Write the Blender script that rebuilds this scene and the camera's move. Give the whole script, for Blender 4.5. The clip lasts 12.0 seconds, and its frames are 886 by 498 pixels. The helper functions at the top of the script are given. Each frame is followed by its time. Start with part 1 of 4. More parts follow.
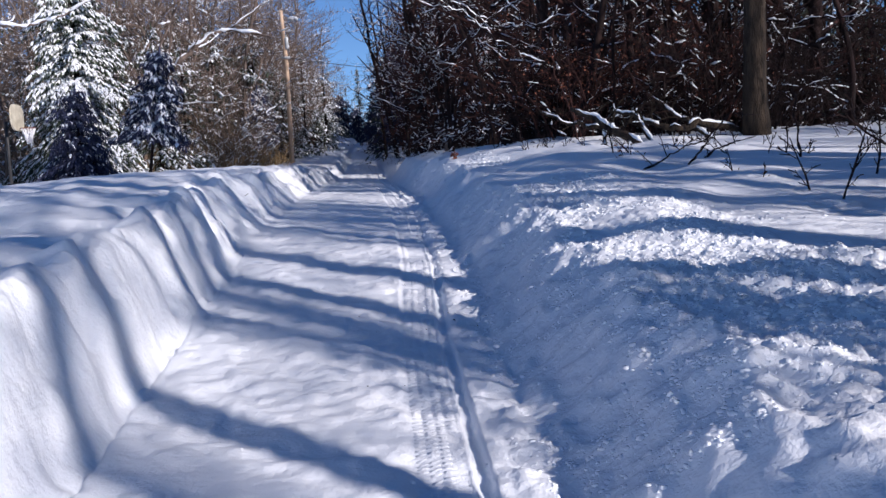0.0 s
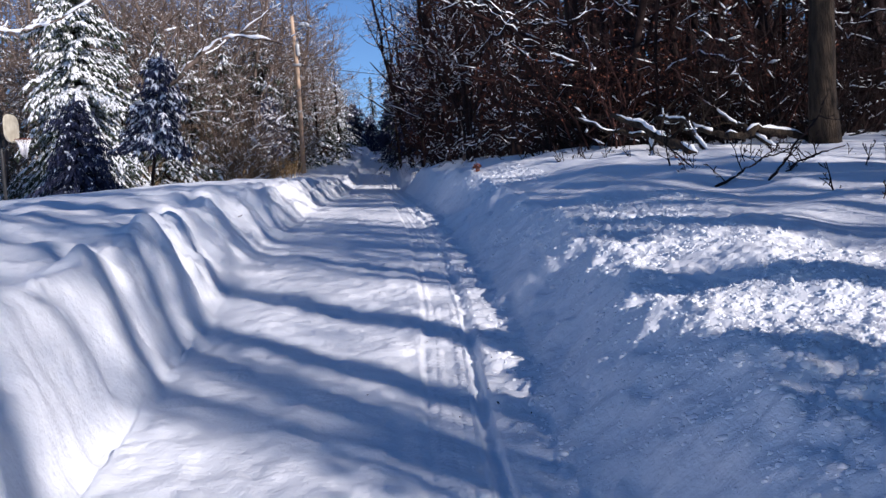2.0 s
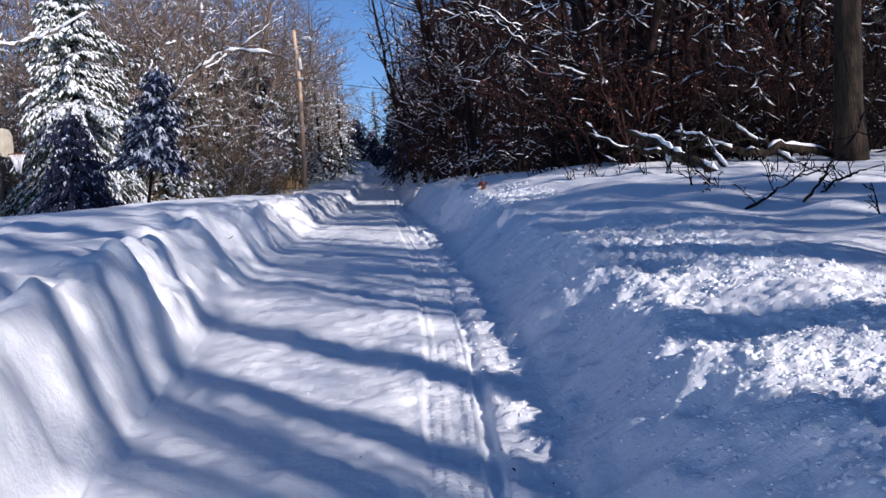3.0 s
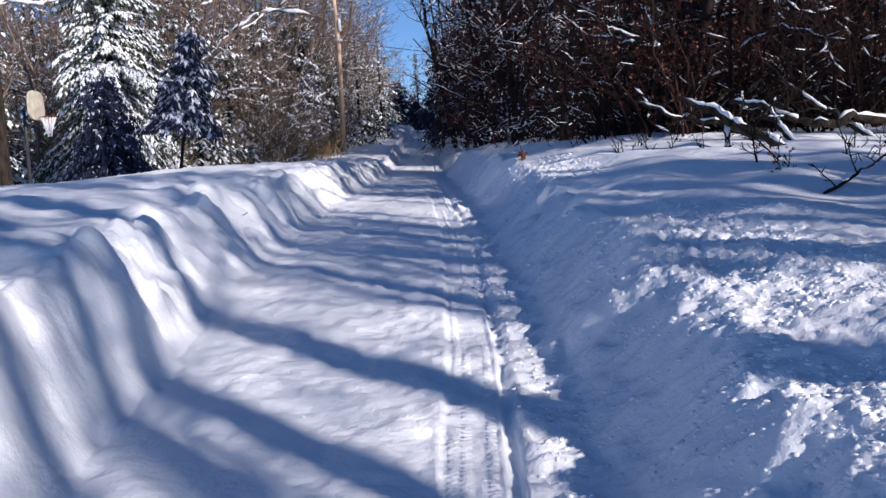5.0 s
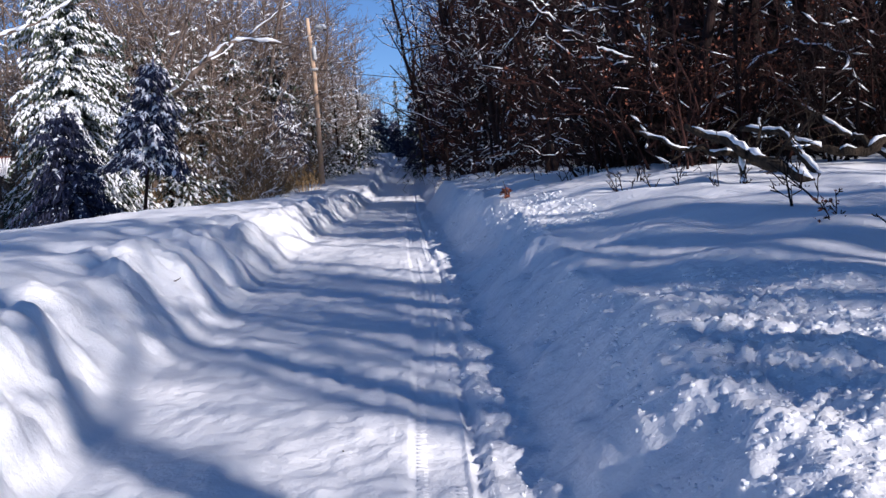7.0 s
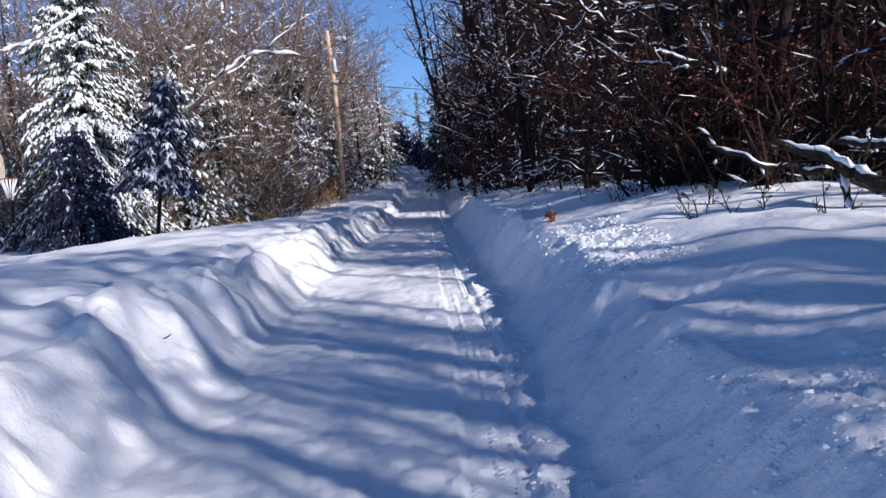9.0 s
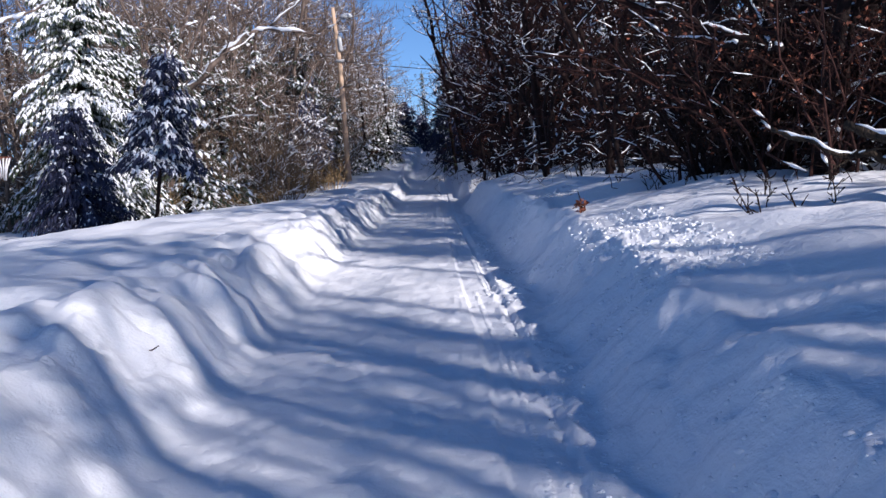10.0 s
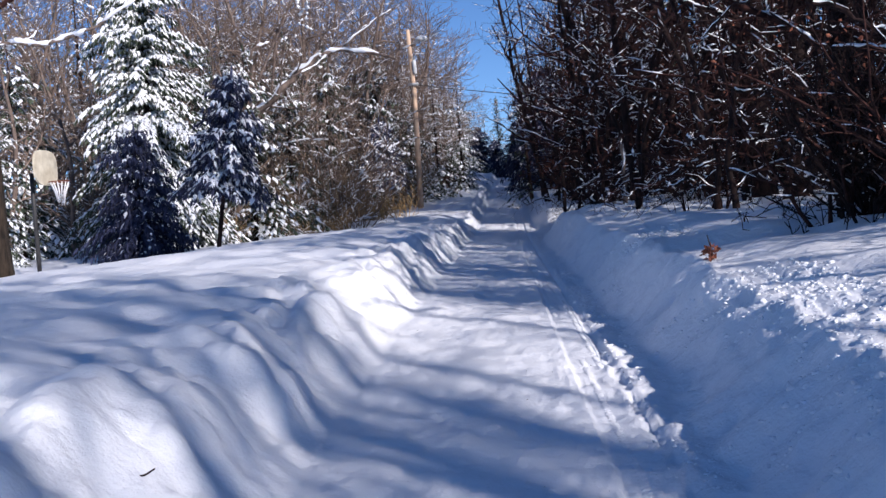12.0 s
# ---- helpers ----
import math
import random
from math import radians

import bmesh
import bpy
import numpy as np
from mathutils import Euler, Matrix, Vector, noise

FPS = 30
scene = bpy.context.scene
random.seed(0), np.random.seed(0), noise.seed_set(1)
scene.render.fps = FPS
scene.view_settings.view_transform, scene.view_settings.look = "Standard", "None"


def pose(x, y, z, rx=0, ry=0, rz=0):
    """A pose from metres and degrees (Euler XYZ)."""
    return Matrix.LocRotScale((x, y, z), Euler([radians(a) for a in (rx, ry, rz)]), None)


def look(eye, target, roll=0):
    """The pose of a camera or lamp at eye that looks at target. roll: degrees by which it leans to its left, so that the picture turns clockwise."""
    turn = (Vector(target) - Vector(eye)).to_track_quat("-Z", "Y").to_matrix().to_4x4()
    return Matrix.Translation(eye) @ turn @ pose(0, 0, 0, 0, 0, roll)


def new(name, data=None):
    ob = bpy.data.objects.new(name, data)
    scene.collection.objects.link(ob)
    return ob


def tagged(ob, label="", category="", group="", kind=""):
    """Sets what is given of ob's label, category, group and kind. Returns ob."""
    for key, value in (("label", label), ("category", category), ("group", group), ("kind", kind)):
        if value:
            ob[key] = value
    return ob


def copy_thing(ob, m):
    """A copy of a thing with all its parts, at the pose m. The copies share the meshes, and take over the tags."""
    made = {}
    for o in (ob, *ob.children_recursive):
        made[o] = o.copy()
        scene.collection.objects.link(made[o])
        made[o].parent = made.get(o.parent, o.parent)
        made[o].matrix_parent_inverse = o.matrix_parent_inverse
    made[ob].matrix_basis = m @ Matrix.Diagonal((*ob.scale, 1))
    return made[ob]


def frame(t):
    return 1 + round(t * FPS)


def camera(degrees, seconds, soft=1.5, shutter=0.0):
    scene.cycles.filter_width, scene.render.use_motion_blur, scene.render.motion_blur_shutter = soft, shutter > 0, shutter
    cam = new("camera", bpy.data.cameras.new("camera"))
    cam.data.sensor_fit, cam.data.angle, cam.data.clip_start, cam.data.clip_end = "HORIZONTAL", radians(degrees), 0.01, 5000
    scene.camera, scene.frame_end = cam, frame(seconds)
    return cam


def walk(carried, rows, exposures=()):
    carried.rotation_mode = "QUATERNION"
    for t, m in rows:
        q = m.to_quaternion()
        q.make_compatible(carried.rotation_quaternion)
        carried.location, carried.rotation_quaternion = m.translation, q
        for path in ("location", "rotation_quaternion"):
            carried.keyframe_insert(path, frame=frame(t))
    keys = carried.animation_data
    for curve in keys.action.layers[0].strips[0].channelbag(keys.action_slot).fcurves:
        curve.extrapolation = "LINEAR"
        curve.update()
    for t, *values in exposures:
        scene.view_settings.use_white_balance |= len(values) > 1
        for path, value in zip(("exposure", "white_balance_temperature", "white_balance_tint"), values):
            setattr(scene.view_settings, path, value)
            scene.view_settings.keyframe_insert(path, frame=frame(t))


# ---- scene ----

cam = camera(48.8, 12.0)
PATH = [
    (0, (0.0, 0.408, 1.228), (-0.019, 2.404, 1.094), -3.7),
    (0.5, (-0.023, 0.878, 1.256), (-0.056, 2.872, 1.1), -4.1),
    (1, (-0.07, 1.325, 1.296), (-0.105, 3.319, 1.148), -4.1),
    (1.5, (-0.083, 1.765, 1.315), (-0.127, 3.76, 1.185), -4.1),
    (2, (-0.121, 2.173, 1.352), (-0.168, 4.169, 1.236), -4.0),
    (2.5, (-0.15, 2.581, 1.38), (-0.2, 4.578, 1.28), -4.0),
    (3, (-0.144, 2.878, 1.413), (-0.195, 4.875, 1.327), -3.9),
    (5, (-0.08, 3.805, 1.524), (-0.22, 5.794, 1.369), -3.4),
    (5.5, (-0.066, 4.164, 1.578), (-0.22, 6.152, 1.418), -3.7),
    (6, (-0.027, 4.554, 1.627), (-0.168, 6.544, 1.484), -4.2),
    (6.5, (0.004, 4.933, 1.684), (-0.123, 6.925, 1.558), -4.9),
    (7, (-0.044, 5.321, 1.726), (-0.152, 7.315, 1.619), -4.9),
    (9, (-0.269, 6.766, 1.896), (-0.42, 8.759, 1.816), -5.6),
    (9.5, (-0.38, 7.251, 1.931), (-0.539, 9.242, 1.819), -5.5),
    (10, (-0.507, 7.702, 1.976), (-0.667, 9.692, 1.859), -5.1),
    (10.5, (-0.634, 8.178, 2.022), (-0.824, 10.167, 1.93), -4.7),
    (11, (-0.738, 8.652, 2.07), (-0.976, 10.637, 2.008), -4.3),
    (11.5, (-0.769, 9.095, 2.108), (-1.045, 11.075, 2.059), -4.5),
    (12, (-0.857, 9.466, 2.122), (-1.154, 11.443, 2.068), -4.3),
]
walk(cam, [(t, look(eye, target, roll)) for t, eye, target, roll in PATH], [(0, 0.12, 6050, 17), (2.5, 0.19, 6100, 17), (5, 0.22, 6150, 17), (7, 0.24, 6150, 17), (9.5, 0.32, 6100, 17), (12, 0.29, 6050, 17)])

# ---- light ----
SUN_AZIMUTH, SUN_HEIGHT = 132.0, 23.5  # degrees clockwise from +y, and above the horizon
SUN_POWER, SKY_POWER = 5.0, 0.096
world = bpy.data.worlds.new("winter_sky")
scene.world = world
world.use_nodes = True
wn, wl = world.node_tree.nodes, world.node_tree.links
sky = wn.new("ShaderNodeTexSky")
sky.sky_type, sky.sun_disc = "NISHITA", False
sky.sun_elevation, sky.sun_rotation = radians(SUN_HEIGHT), radians(SUN_AZIMUTH)
sky.altitude, sky.air_density, sky.dust_density, sky.ozone_density = 2500, 1.0, 0.0, 5.0
wn["Background"].inputs["Strength"].default_value = SKY_POWER
deep = wn.new("ShaderNodeHueSaturation")
deep.inputs["Saturation"].default_value = 1.04
wl.new(sky.outputs["Color"], deep.inputs["Color"])
wl.new(deep.outputs["Color"], wn["Background"].inputs["Color"])
SUN_WAY = Vector((math.sin(radians(SUN_AZIMUTH)) * math.cos(radians(SUN_HEIGHT)), math.cos(radians(SUN_AZIMUTH)) * math.cos(radians(SUN_HEIGHT)), math.sin(radians(SUN_HEIGHT))))
sun = new("sun", bpy.data.lights.new("sun", "SUN"))
sun.data.energy, sun.data.angle, sun.data.color = SUN_POWER, radians(0.9), (1.0, 0.92, 0.82)
sun.matrix_world = look(SUN_WAY * 60, (0, 0, 0))

# ---- helpers of this scene ----
RNG = np.random.default_rng(7)


def material(name, color, rough=0.8, spec=0.3):
    m = bpy.data.materials.new(name)
    m.use_nodes = True
    b = m.node_tree.nodes["Principled BSDF"]
    b.inputs["Base Color"].default_value = (*color, 1)
    b.inputs["Roughness"].default_value = rough
    b.inputs["Specular IOR Level"].default_value = spec
    return m, m.node_tree.nodes, m.node_tree.links, b


def noise_node(nodes, links, scale, detail=4.0, vector=None, rough=0.55):
    n = nodes.new("ShaderNodeTexNoise")
    n.inputs["Scale"].default_value, n.inputs["Detail"].default_value, n.inputs["Roughness"].default_value = scale, detail, rough
    if vector:
        links.new(vector, n.inputs["Vector"])
    return n


def ramp_node(nodes, links, value, stops):
    r = nodes.new("ShaderNodeValToRGB")
    while len(r.color_ramp.elements) < len(stops):
        r.color_ramp.elements.new(0.5)
    for e, (p, c) in zip(r.color_ramp.elements, stops):
        e.position, e.color = p, (*c, 1)
    links.new(value, r.inputs["Fac"])
    return r


def bump_node(nodes, links, height, strength, distance, before=None):
    b = nodes.new("ShaderNodeBump")
    b.inputs["Strength"].default_value, b.inputs["Distance"].default_value = strength, distance
    links.new(height, b.inputs["Height"])
    if before:
        links.new(before, b.inputs["Normal"])
    return b.outputs["Normal"]


def two_tone(name, dark, light, scale, rough=0.85, bump=0.4, distance=0.01, fine=6.0, stretch=None, spread=0.0):
    """A material of two colours mixed by noise, with fine relief; spread: how far pieces differ from one another."""
    m, nodes, links, b = material(name, dark, rough)
    co = nodes.new("ShaderNodeTexCoord").outputs["Object"]
    if stretch:
        mp = nodes.new("ShaderNodeMapping")
        mp.inputs["Scale"].default_value = stretch
        links.new(co, mp.inputs["Vector"])
        co = mp.outputs["Vector"]
    n1 = noise_node(nodes, links, scale, 5.0, co)
    r = ramp_node(nodes, links, n1.outputs["Fac"], [(0.32, dark), (0.68, light)])
    out = r.outputs["Color"]
    if spread:
        geo = nodes.new("ShaderNodeNewGeometry")
        hsv = nodes.new("ShaderNodeHueSaturation")
        mr = nodes.new("ShaderNodeMapRange")
        mr.inputs["To Min"].default_value, mr.inputs["To Max"].default_value = 1 - spread, 1 + spread
        links.new(geo.outputs["Random Per Island"], mr.inputs["Value"])
        links.new(mr.outputs["Result"], hsv.inputs["Value"])
        links.new(out, hsv.inputs["Color"])
        out = hsv.outputs["Color"]
    links.new(out, b.inputs["Base Color"])
    n2 = noise_node(nodes, links, scale * fine, 4.0, co)
    links.new(bump_node(nodes, links, n2.outputs["Fac"], bump, distance), b.inputs["Normal"])
    return m


def snow_material(name, grain=1.0):
    m, nodes, links, b = material(name, (0.84, 0.86, 0.9), 0.75, 0.15)
    co = nodes.new("ShaderNodeTexCoord").outputs["Object"]
    big = noise_node(nodes, links, 1.3, 3.0, co)
    r = ramp_node(nodes, links, big.outputs["Fac"], [(0.3, (0.8, 0.83, 0.88)), (0.7, (0.87, 0.885, 0.91))])
    links.new(r.outputs["Color"], b.inputs["Base Color"])
    mid = noise_node(nodes, links, 11.0, 5.0, co, 0.55)
    fine = noise_node(nodes, links, 95.0, 3.0, co, 0.6)
    n = bump_node(nodes, links, mid.outputs["Fac"], 0.55 * grain, 0.035)
    grit = noise_node(nodes, links, 38.0, 4.0, co, 0.6)
    n = bump_node(nodes, links, grit.outputs["Fac"], 0.32 * grain, 0.016, n)
    n = bump_node(nodes, links, fine.outputs["Fac"], 0.2 * grain, 0.008, n)
    links.new(n, b.inputs["Normal"])
    return m


SNOW = snow_material("snow", 1.0)
SNOW_LAID = snow_material("snow_laid", 0.6)
# bark colour darkened to stand for the shade inside the right-hand wood
BARK = two_tone("shade_darkened_bark", (0.006, 0.003, 0.003), (0.025, 0.011, 0.01), 9.0, 0.9, 0.8, 0.02, 5.0, (1, 1, 0.22))
BARK_OAK = two_tone("oak_bark", (0.007, 0.005, 0.004), (0.06, 0.042, 0.028), 13.0, 0.9, 1.0, 0.05, 4.0, (1, 1, 0.2))
BARK_GREY = two_tone("grey_bark", (0.075, 0.055, 0.046), (0.23, 0.175, 0.145), 8.0, 0.9, 0.6, 0.02, 5.0, (1, 1, 0.25))
# brown twigs, darkened likewise for shade the wood doesn't get from the sun
TWIG = two_tone("shade_darkened_twig", (0.013, 0.004, 0.004), (0.052, 0.018, 0.014), 5.0, 0.85, 0.3, 0.01, 4.0)
TAN = two_tone("tan_twig", (0.1, 0.07, 0.045), (0.24, 0.17, 0.11), 5.0, 0.85, 0.3, 0.01, 4.0)
GOLD = two_tone("golden_twig", (0.2, 0.13, 0.06), (0.42, 0.29, 0.15), 5.0, 0.85, 0.3, 0.01, 4.0)
BROWN = two_tone("brown_stem", (0.09, 0.066, 0.054), (0.27, 0.2, 0.16), 5.0, 0.85, 0.3, 0.01, 4.0)
LEAF = two_tone("dry_leaf", (0.1, 0.03, 0.02), (0.24, 0.085, 0.048), 6.0, 0.75, 0.3, 0.01, 4.0, None, 0.4)
NEEDLE = two_tone("spruce_needle", (0.025, 0.036, 0.026), (0.075, 0.098, 0.06), 4.0, 0.7, 0.4, 0.01, 8.0, None, 0.35)
# needle colour with the blue shade over these spruces put into it
NEEDLE_SHADED = two_tone("blue_shade_needle", (0.02, 0.024, 0.055), (0.05, 0.058, 0.115), 4.0, 0.7, 0.4, 0.01, 8.0, None, 0.35)
POLE_WOOD = two_tone("pole_wood", (0.42, 0.28, 0.19), (0.66, 0.48, 0.34), 7.0, 0.8, 0.4, 0.01, 5.0, (1, 1, 0.08))
GREY_METAL = two_tone("grey_metal", (0.4, 0.41, 0.42), (0.6, 0.61, 0.62), 6.0, 0.45, 0.1, 0.005)
DARK_METAL = two_tone("dark_metal", (0.02, 0.02, 0.022), (0.05, 0.05, 0.052), 6.0, 0.5, 0.1, 0.005)
BOARD = two_tone("weathered_board", (0.45, 0.4, 0.3), (0.68, 0.63, 0.5), 4.0, 0.6, 0.2, 0.01)
ICE = two_tone("frosted_net", (0.7, 0.68, 0.7), (0.86, 0.86, 0.88), 20.0, 0.4, 0.4, 0.01)


class Heap:
    """Gathers vertices and faces of one mesh."""

    def __init__(self):
        self.v, self.q, self.t, self.n = [], [], [], 0

    def add(self, verts, quads=None, tris=None):
        verts = np.asarray(verts, float).reshape(-1, 3)
        self.v.append(verts)
        if quads is not None and len(quads):
            self.q.append(np.asarray(quads, int).reshape(-1, 4) + self.n)
        if tris is not None and len(tris):
            self.t.append(np.asarray(tris, int).reshape(-1, 3) + self.n)
        self.n += len(verts)

    def mesh(self, name, mat, smooth=True):
        me = bpy.data.meshes.new(name)
        v = np.concatenate(self.v) if self.v else np.zeros((0, 3))
        q = np.concatenate(self.q) if self.q else np.zeros((0, 4), int)
        t = np.concatenate(self.t) if self.t else np.zeros((0, 3), int)
        me.vertices.add(len(v))
        me.vertices.foreach_set("co", v.astype(np.float32).ravel())
        loops = np.concatenate([q.ravel(), t.ravel()])
        me.loops.add(len(loops))
        me.loops.foreach_set("vertex_index", loops.astype(np.int32))
        starts = np.concatenate([np.arange(len(q)) * 4, len(q) * 4 + np.arange(len(t)) * 3])
        me.polygons.add(len(starts))
        me.polygons.foreach_set("loop_start", starts.astype(np.int32))
        me.polygons.foreach_set("use_smooth", np.full(len(starts), smooth))
        me.update(calc_edges=True)
        me.validate()
        me.materials.append(mat)
        return me


def part(name, heap, mat, parent=None, label="", smooth=True):
    ob = new(name, heap.mesh(name, mat, smooth))
    if parent:
        ob.parent = parent
    return tagged(ob, label)


def tube(heap, pts, radii, sides=6, cap=True):
    """A round tube along points."""
    pts, radii = np.asarray(pts, float), np.asarray(radii, float)
    d = np.gradient(pts, axis=0)
    d /= np.linalg.norm(d, axis=1, keepdims=True) + 1e-9
    ref = np.where(np.abs(d[:, 2:3]) > 0.9, [[1.0, 0, 0]], [[0, 0, 1.0]])
    a = np.cross(d, ref)
    a /= np.linalg.norm(a, axis=1, keepdims=True) + 1e-9
    b = np.cross(d, a)
    ang = np.arange(sides) * 2 * np.pi / sides
    ring = pts[:, None] + radii[:, None, None] * (np.cos(ang)[None, :, None] * a[:, None] + np.sin(ang)[None, :, None] * b[:, None])
    n = len(pts)
    i, j = np.meshgrid(np.arange(n - 1), np.arange(sides), indexing="ij")
    k = (j + 1) % sides
    quads = np.stack([i * sides + j, i * sides + k, (i + 1) * sides + k, (i + 1) * sides + j], -1).reshape(-1, 4)
    verts = ring.reshape(-1, 3)
    tris = None
    if cap:
        verts = np.concatenate([verts, pts[:1], pts[-1:]])
        j = np.arange(sides)
        k = (j + 1) % sides
        tris = np.concatenate([np.stack([k, j, np.full(sides, n * sides)], 1), np.stack([(n - 1) * sides + j, (n - 1) * sides + k, np.full(sides, n * sides + 1)], 1)])
    heap.add(verts, quads, tris)


def box(heap, x0, x1, y0, y1, z0, z1):
    v = [(x, y, z) for x in (x0, x1) for y in (y0, y1) for z in (z0, z1)]
    heap.add(v, [(0, 1, 3, 2), (4, 6, 7, 5), (0, 4, 5, 1), (2, 3, 7, 6), (0, 2, 6, 4), (1, 5, 7, 3)])


# ---- ground: one sheet of snow with the ploughed lane in it ----
LANE_Y = [-80, -10, 0, 4, 6.3, 10.7, 13, 20, 30, 46, 55, 70, 90, 100, 120, 150, 250, 420]
LANE_Z = [-6, -1.35, -0.36, 0.03, 0.27, 0.74, 0.91, 1.17, 1.36, 1.68, 2.3, 3.6, 5.3, 5.9, 6.3, 7.3, 10, 14]


def lane_z(y):
    y = np.asarray(y, float)
    w = np.minimum(0.6 + np.abs(y) * 0.04, 2.4)
    return sum(np.interp(y + k * w, LANE_Y, LANE_Z) for k in (-2, -1, 0, 1, 2)) / 5


def lane_x(y):
    y = np.asarray(y, float)
    return -0.25 - 0.082 * y + 0.00009 * np.clip(y - 30, 0, 90) ** 2 + 0.0162 * np.clip(y - 120, 0, None)


def lattice(ix, iy, seed):
    h = (ix * 374761393 + iy * 668265263 + seed * 974634777) & 0x7FFFFFFF
    h = ((h ^ (h >> 13)) * 1274126177) & 0x7FFFFFFF
    return ((h ^ (h >> 16)) & 0xFFFF) / 65535.0


def rough(x, y, seed=1):
    """Smooth value noise from -1 to 1, one bump per unit."""
    x, y = np.broadcast_arrays(np.asarray(x, float), np.asarray(y, float))
    ix, iy = np.floor(x).astype(np.int64), np.floor(y).astype(np.int64)
    fx, fy = x - ix, y - iy
    fx, fy = fx * fx * (3 - 2 * fx), fy * fy * (3 - 2 * fy)
    a, b = lattice(ix, iy, seed), lattice(ix + 1, iy, seed)
    c, d = lattice(ix, iy + 1, seed), lattice(ix + 1, iy + 1, seed)
    return 2 * ((a * (1 - fx) + b * fx) * (1 - fy) + (c * (1 - fx) + d * fx) * fy) - 1


def step(a, b, x):
    k = np.clip((x - a) / (b - a), 0, 1)
    return k * k * (3 - 2 * k)


TRACK_W = 0.115


def track_u(y):
    """The middle of the wheel track, across the lane."""
    return np.interp(y, [0, 4, 6.5, 9, 14, 18, 30], [0.5, 0.5, 0.54, 0.66, 0.72, 0.66, 0.6])


def ground_z(x, y):
    x, y = np.broadcast_arrays(np.asarray(x, float), np.asarray(y, float))
    u = x - lane_x(y)
    z = lane_z(y) - 0.03 * np.clip(u, -1.2, 1.2)
    # left bank: steep at first, gentler further on, scooped in flutes; a track opens through it far off
    gap = 1 - 0.8 * step(40.5, 42, y) * step(46.5, 45, y)
    line = -0.985 + 0.007 * np.clip(y - 5, 0, 14)
    foot = line + 0.02 + 0.06 * rough(y * 0.8, 0 * y, 3) + 0.035 * rough(y * 2.7, 0 * y, 4)
    wide = np.interp(y, [3, 9.5, 12.5, 25, 45], [0.38, 0.42, 0.72, 0.7, 0.5]) * (1 + 0.2 * rough(y * 1.4, u * 0.5, 5) + 0.1 * rough(y * 4.3, u * 1.5, 6))
    lump = (0.04 * rough(y * 2.6, u * 4.5, 40) + 0.03 * rough(y * 5.5, u * 10, 41) + 0.011 * rough(y * 13, u * 22, 42)) * step(-1.0, -1.12, u)
    near = step(10.5, 8.0, y)
    lump = lump + near * (0.05 * rough(y * 1.7, u * 2.0, 52) + 0.035 * rough(y * 4.4, u * 5.5, 53))
    k = np.clip((foot - u + lump) / wide, 0, 3)
    high = np.interp(y, [3, 8, 12, 20, 60], [0.66, 0.68, 0.58, 0.54, 0.5])
    rise_l = np.where(k < 1, high * (0.35 * k * (0.25 + 0.75 * step(0, 0.45, k)) + 0.65 * step(0, 1, k)), high + 0.07 * step(1, 3, k))
    rise_l = rise_l * (1 + 0.08 * rough(y * 0.55, 0 * y, 8)) + (0.055 * rough(u * 2.2, y * 2.4, 9) + (0.03 * rough(u * 4.6, y * 4.2, 11) + 0.016 * rough(u * 10, y * 9, 35)) * step(2.6, 1.0, k) + 0.012 * rough(u * 4, y * 4, 36)) * step(0.05, 0.5, k)
    rise_l = rise_l + near * (0.03 * (np.abs(rough(u * 5.5, y * 5.0, 54)) - 0.3) + 0.018 * rough(u * 11, y * 10, 55)) * np.exp(-(((u + 1.02) / 0.16) ** 2))
    rise_l = rise_l + (0.075 * (np.abs(rough(y * 1.9, u * 1.6, 46)) - 0.35) + 0.1 * (np.abs(rough(y * 3.7, u * 3.6, 47)) - 0.35) + 0.045 * (np.abs(rough(y * 8.3, u * 8.0, 51)) - 0.35)) * step(0.1, 0.45, k) * step(2.0, 1.1, k)
    rise_l = rise_l * gap - 0.3 * step(-2.5, -11.0, u) + 0.08 * rough(u * 0.16, y * 0.16, 10) * step(-1.8, -6, u)
    # right bank: lower, rougher, rising on into the wood
    foot = 0.98 + 0.12 * step(6, 9.5, y) + 0.06 * rough(y * 1.1, 0 * y, 13) + 0.05 * rough(y * 4.0, 0 * y, 14)
    k = np.clip((u - foot) / (np.interp(y, [3, 5, 7, 10], [0.76, 0.7, 0.68, 0.64]) + 0.06 * rough(y * 1.3, 0 * y, 15)), 0, 3)
    rise_r = np.where(k < 1, (0.5 * k + 0.5 * step(0, 1, k)), 1 + 0.22 * step(1, 2.4, k)) * np.interp(y, [3, 10, 14, 17.5, 24, 33], [0.46, 0.48, 0.5, 0.6, 0.6, 0.62])
    rise_r = rise_r * (1 + 0.15 * step(24, 33, y) * step(39, 36, y)) * (1 - 0.55 * step(36, 39, y) * step(47, 43, y))
    rise_r = rise_r + 0.04 * step(2.0, 5.0, u) + 0.1 * rough(u * 0.3, y * 0.3, 16) * step(1.6, 4, u)
    far = step(8.5, 11.5, y)
    clump = step(1.35, 1.75, u) * step(4.6 - 2.0 * far, 3.0 - 0.9 * far, u)
    patch = np.maximum(step(-0.15, 0.3, rough(u * 1.0, y * 0.8, 17)), 0.9 * step(6.2, 5.2, y) * step(1.65, 2.0, u))
    patch = np.maximum(patch, 0.45 * step(3.2, 2.6, u)) * (1 - 0.45 * far)
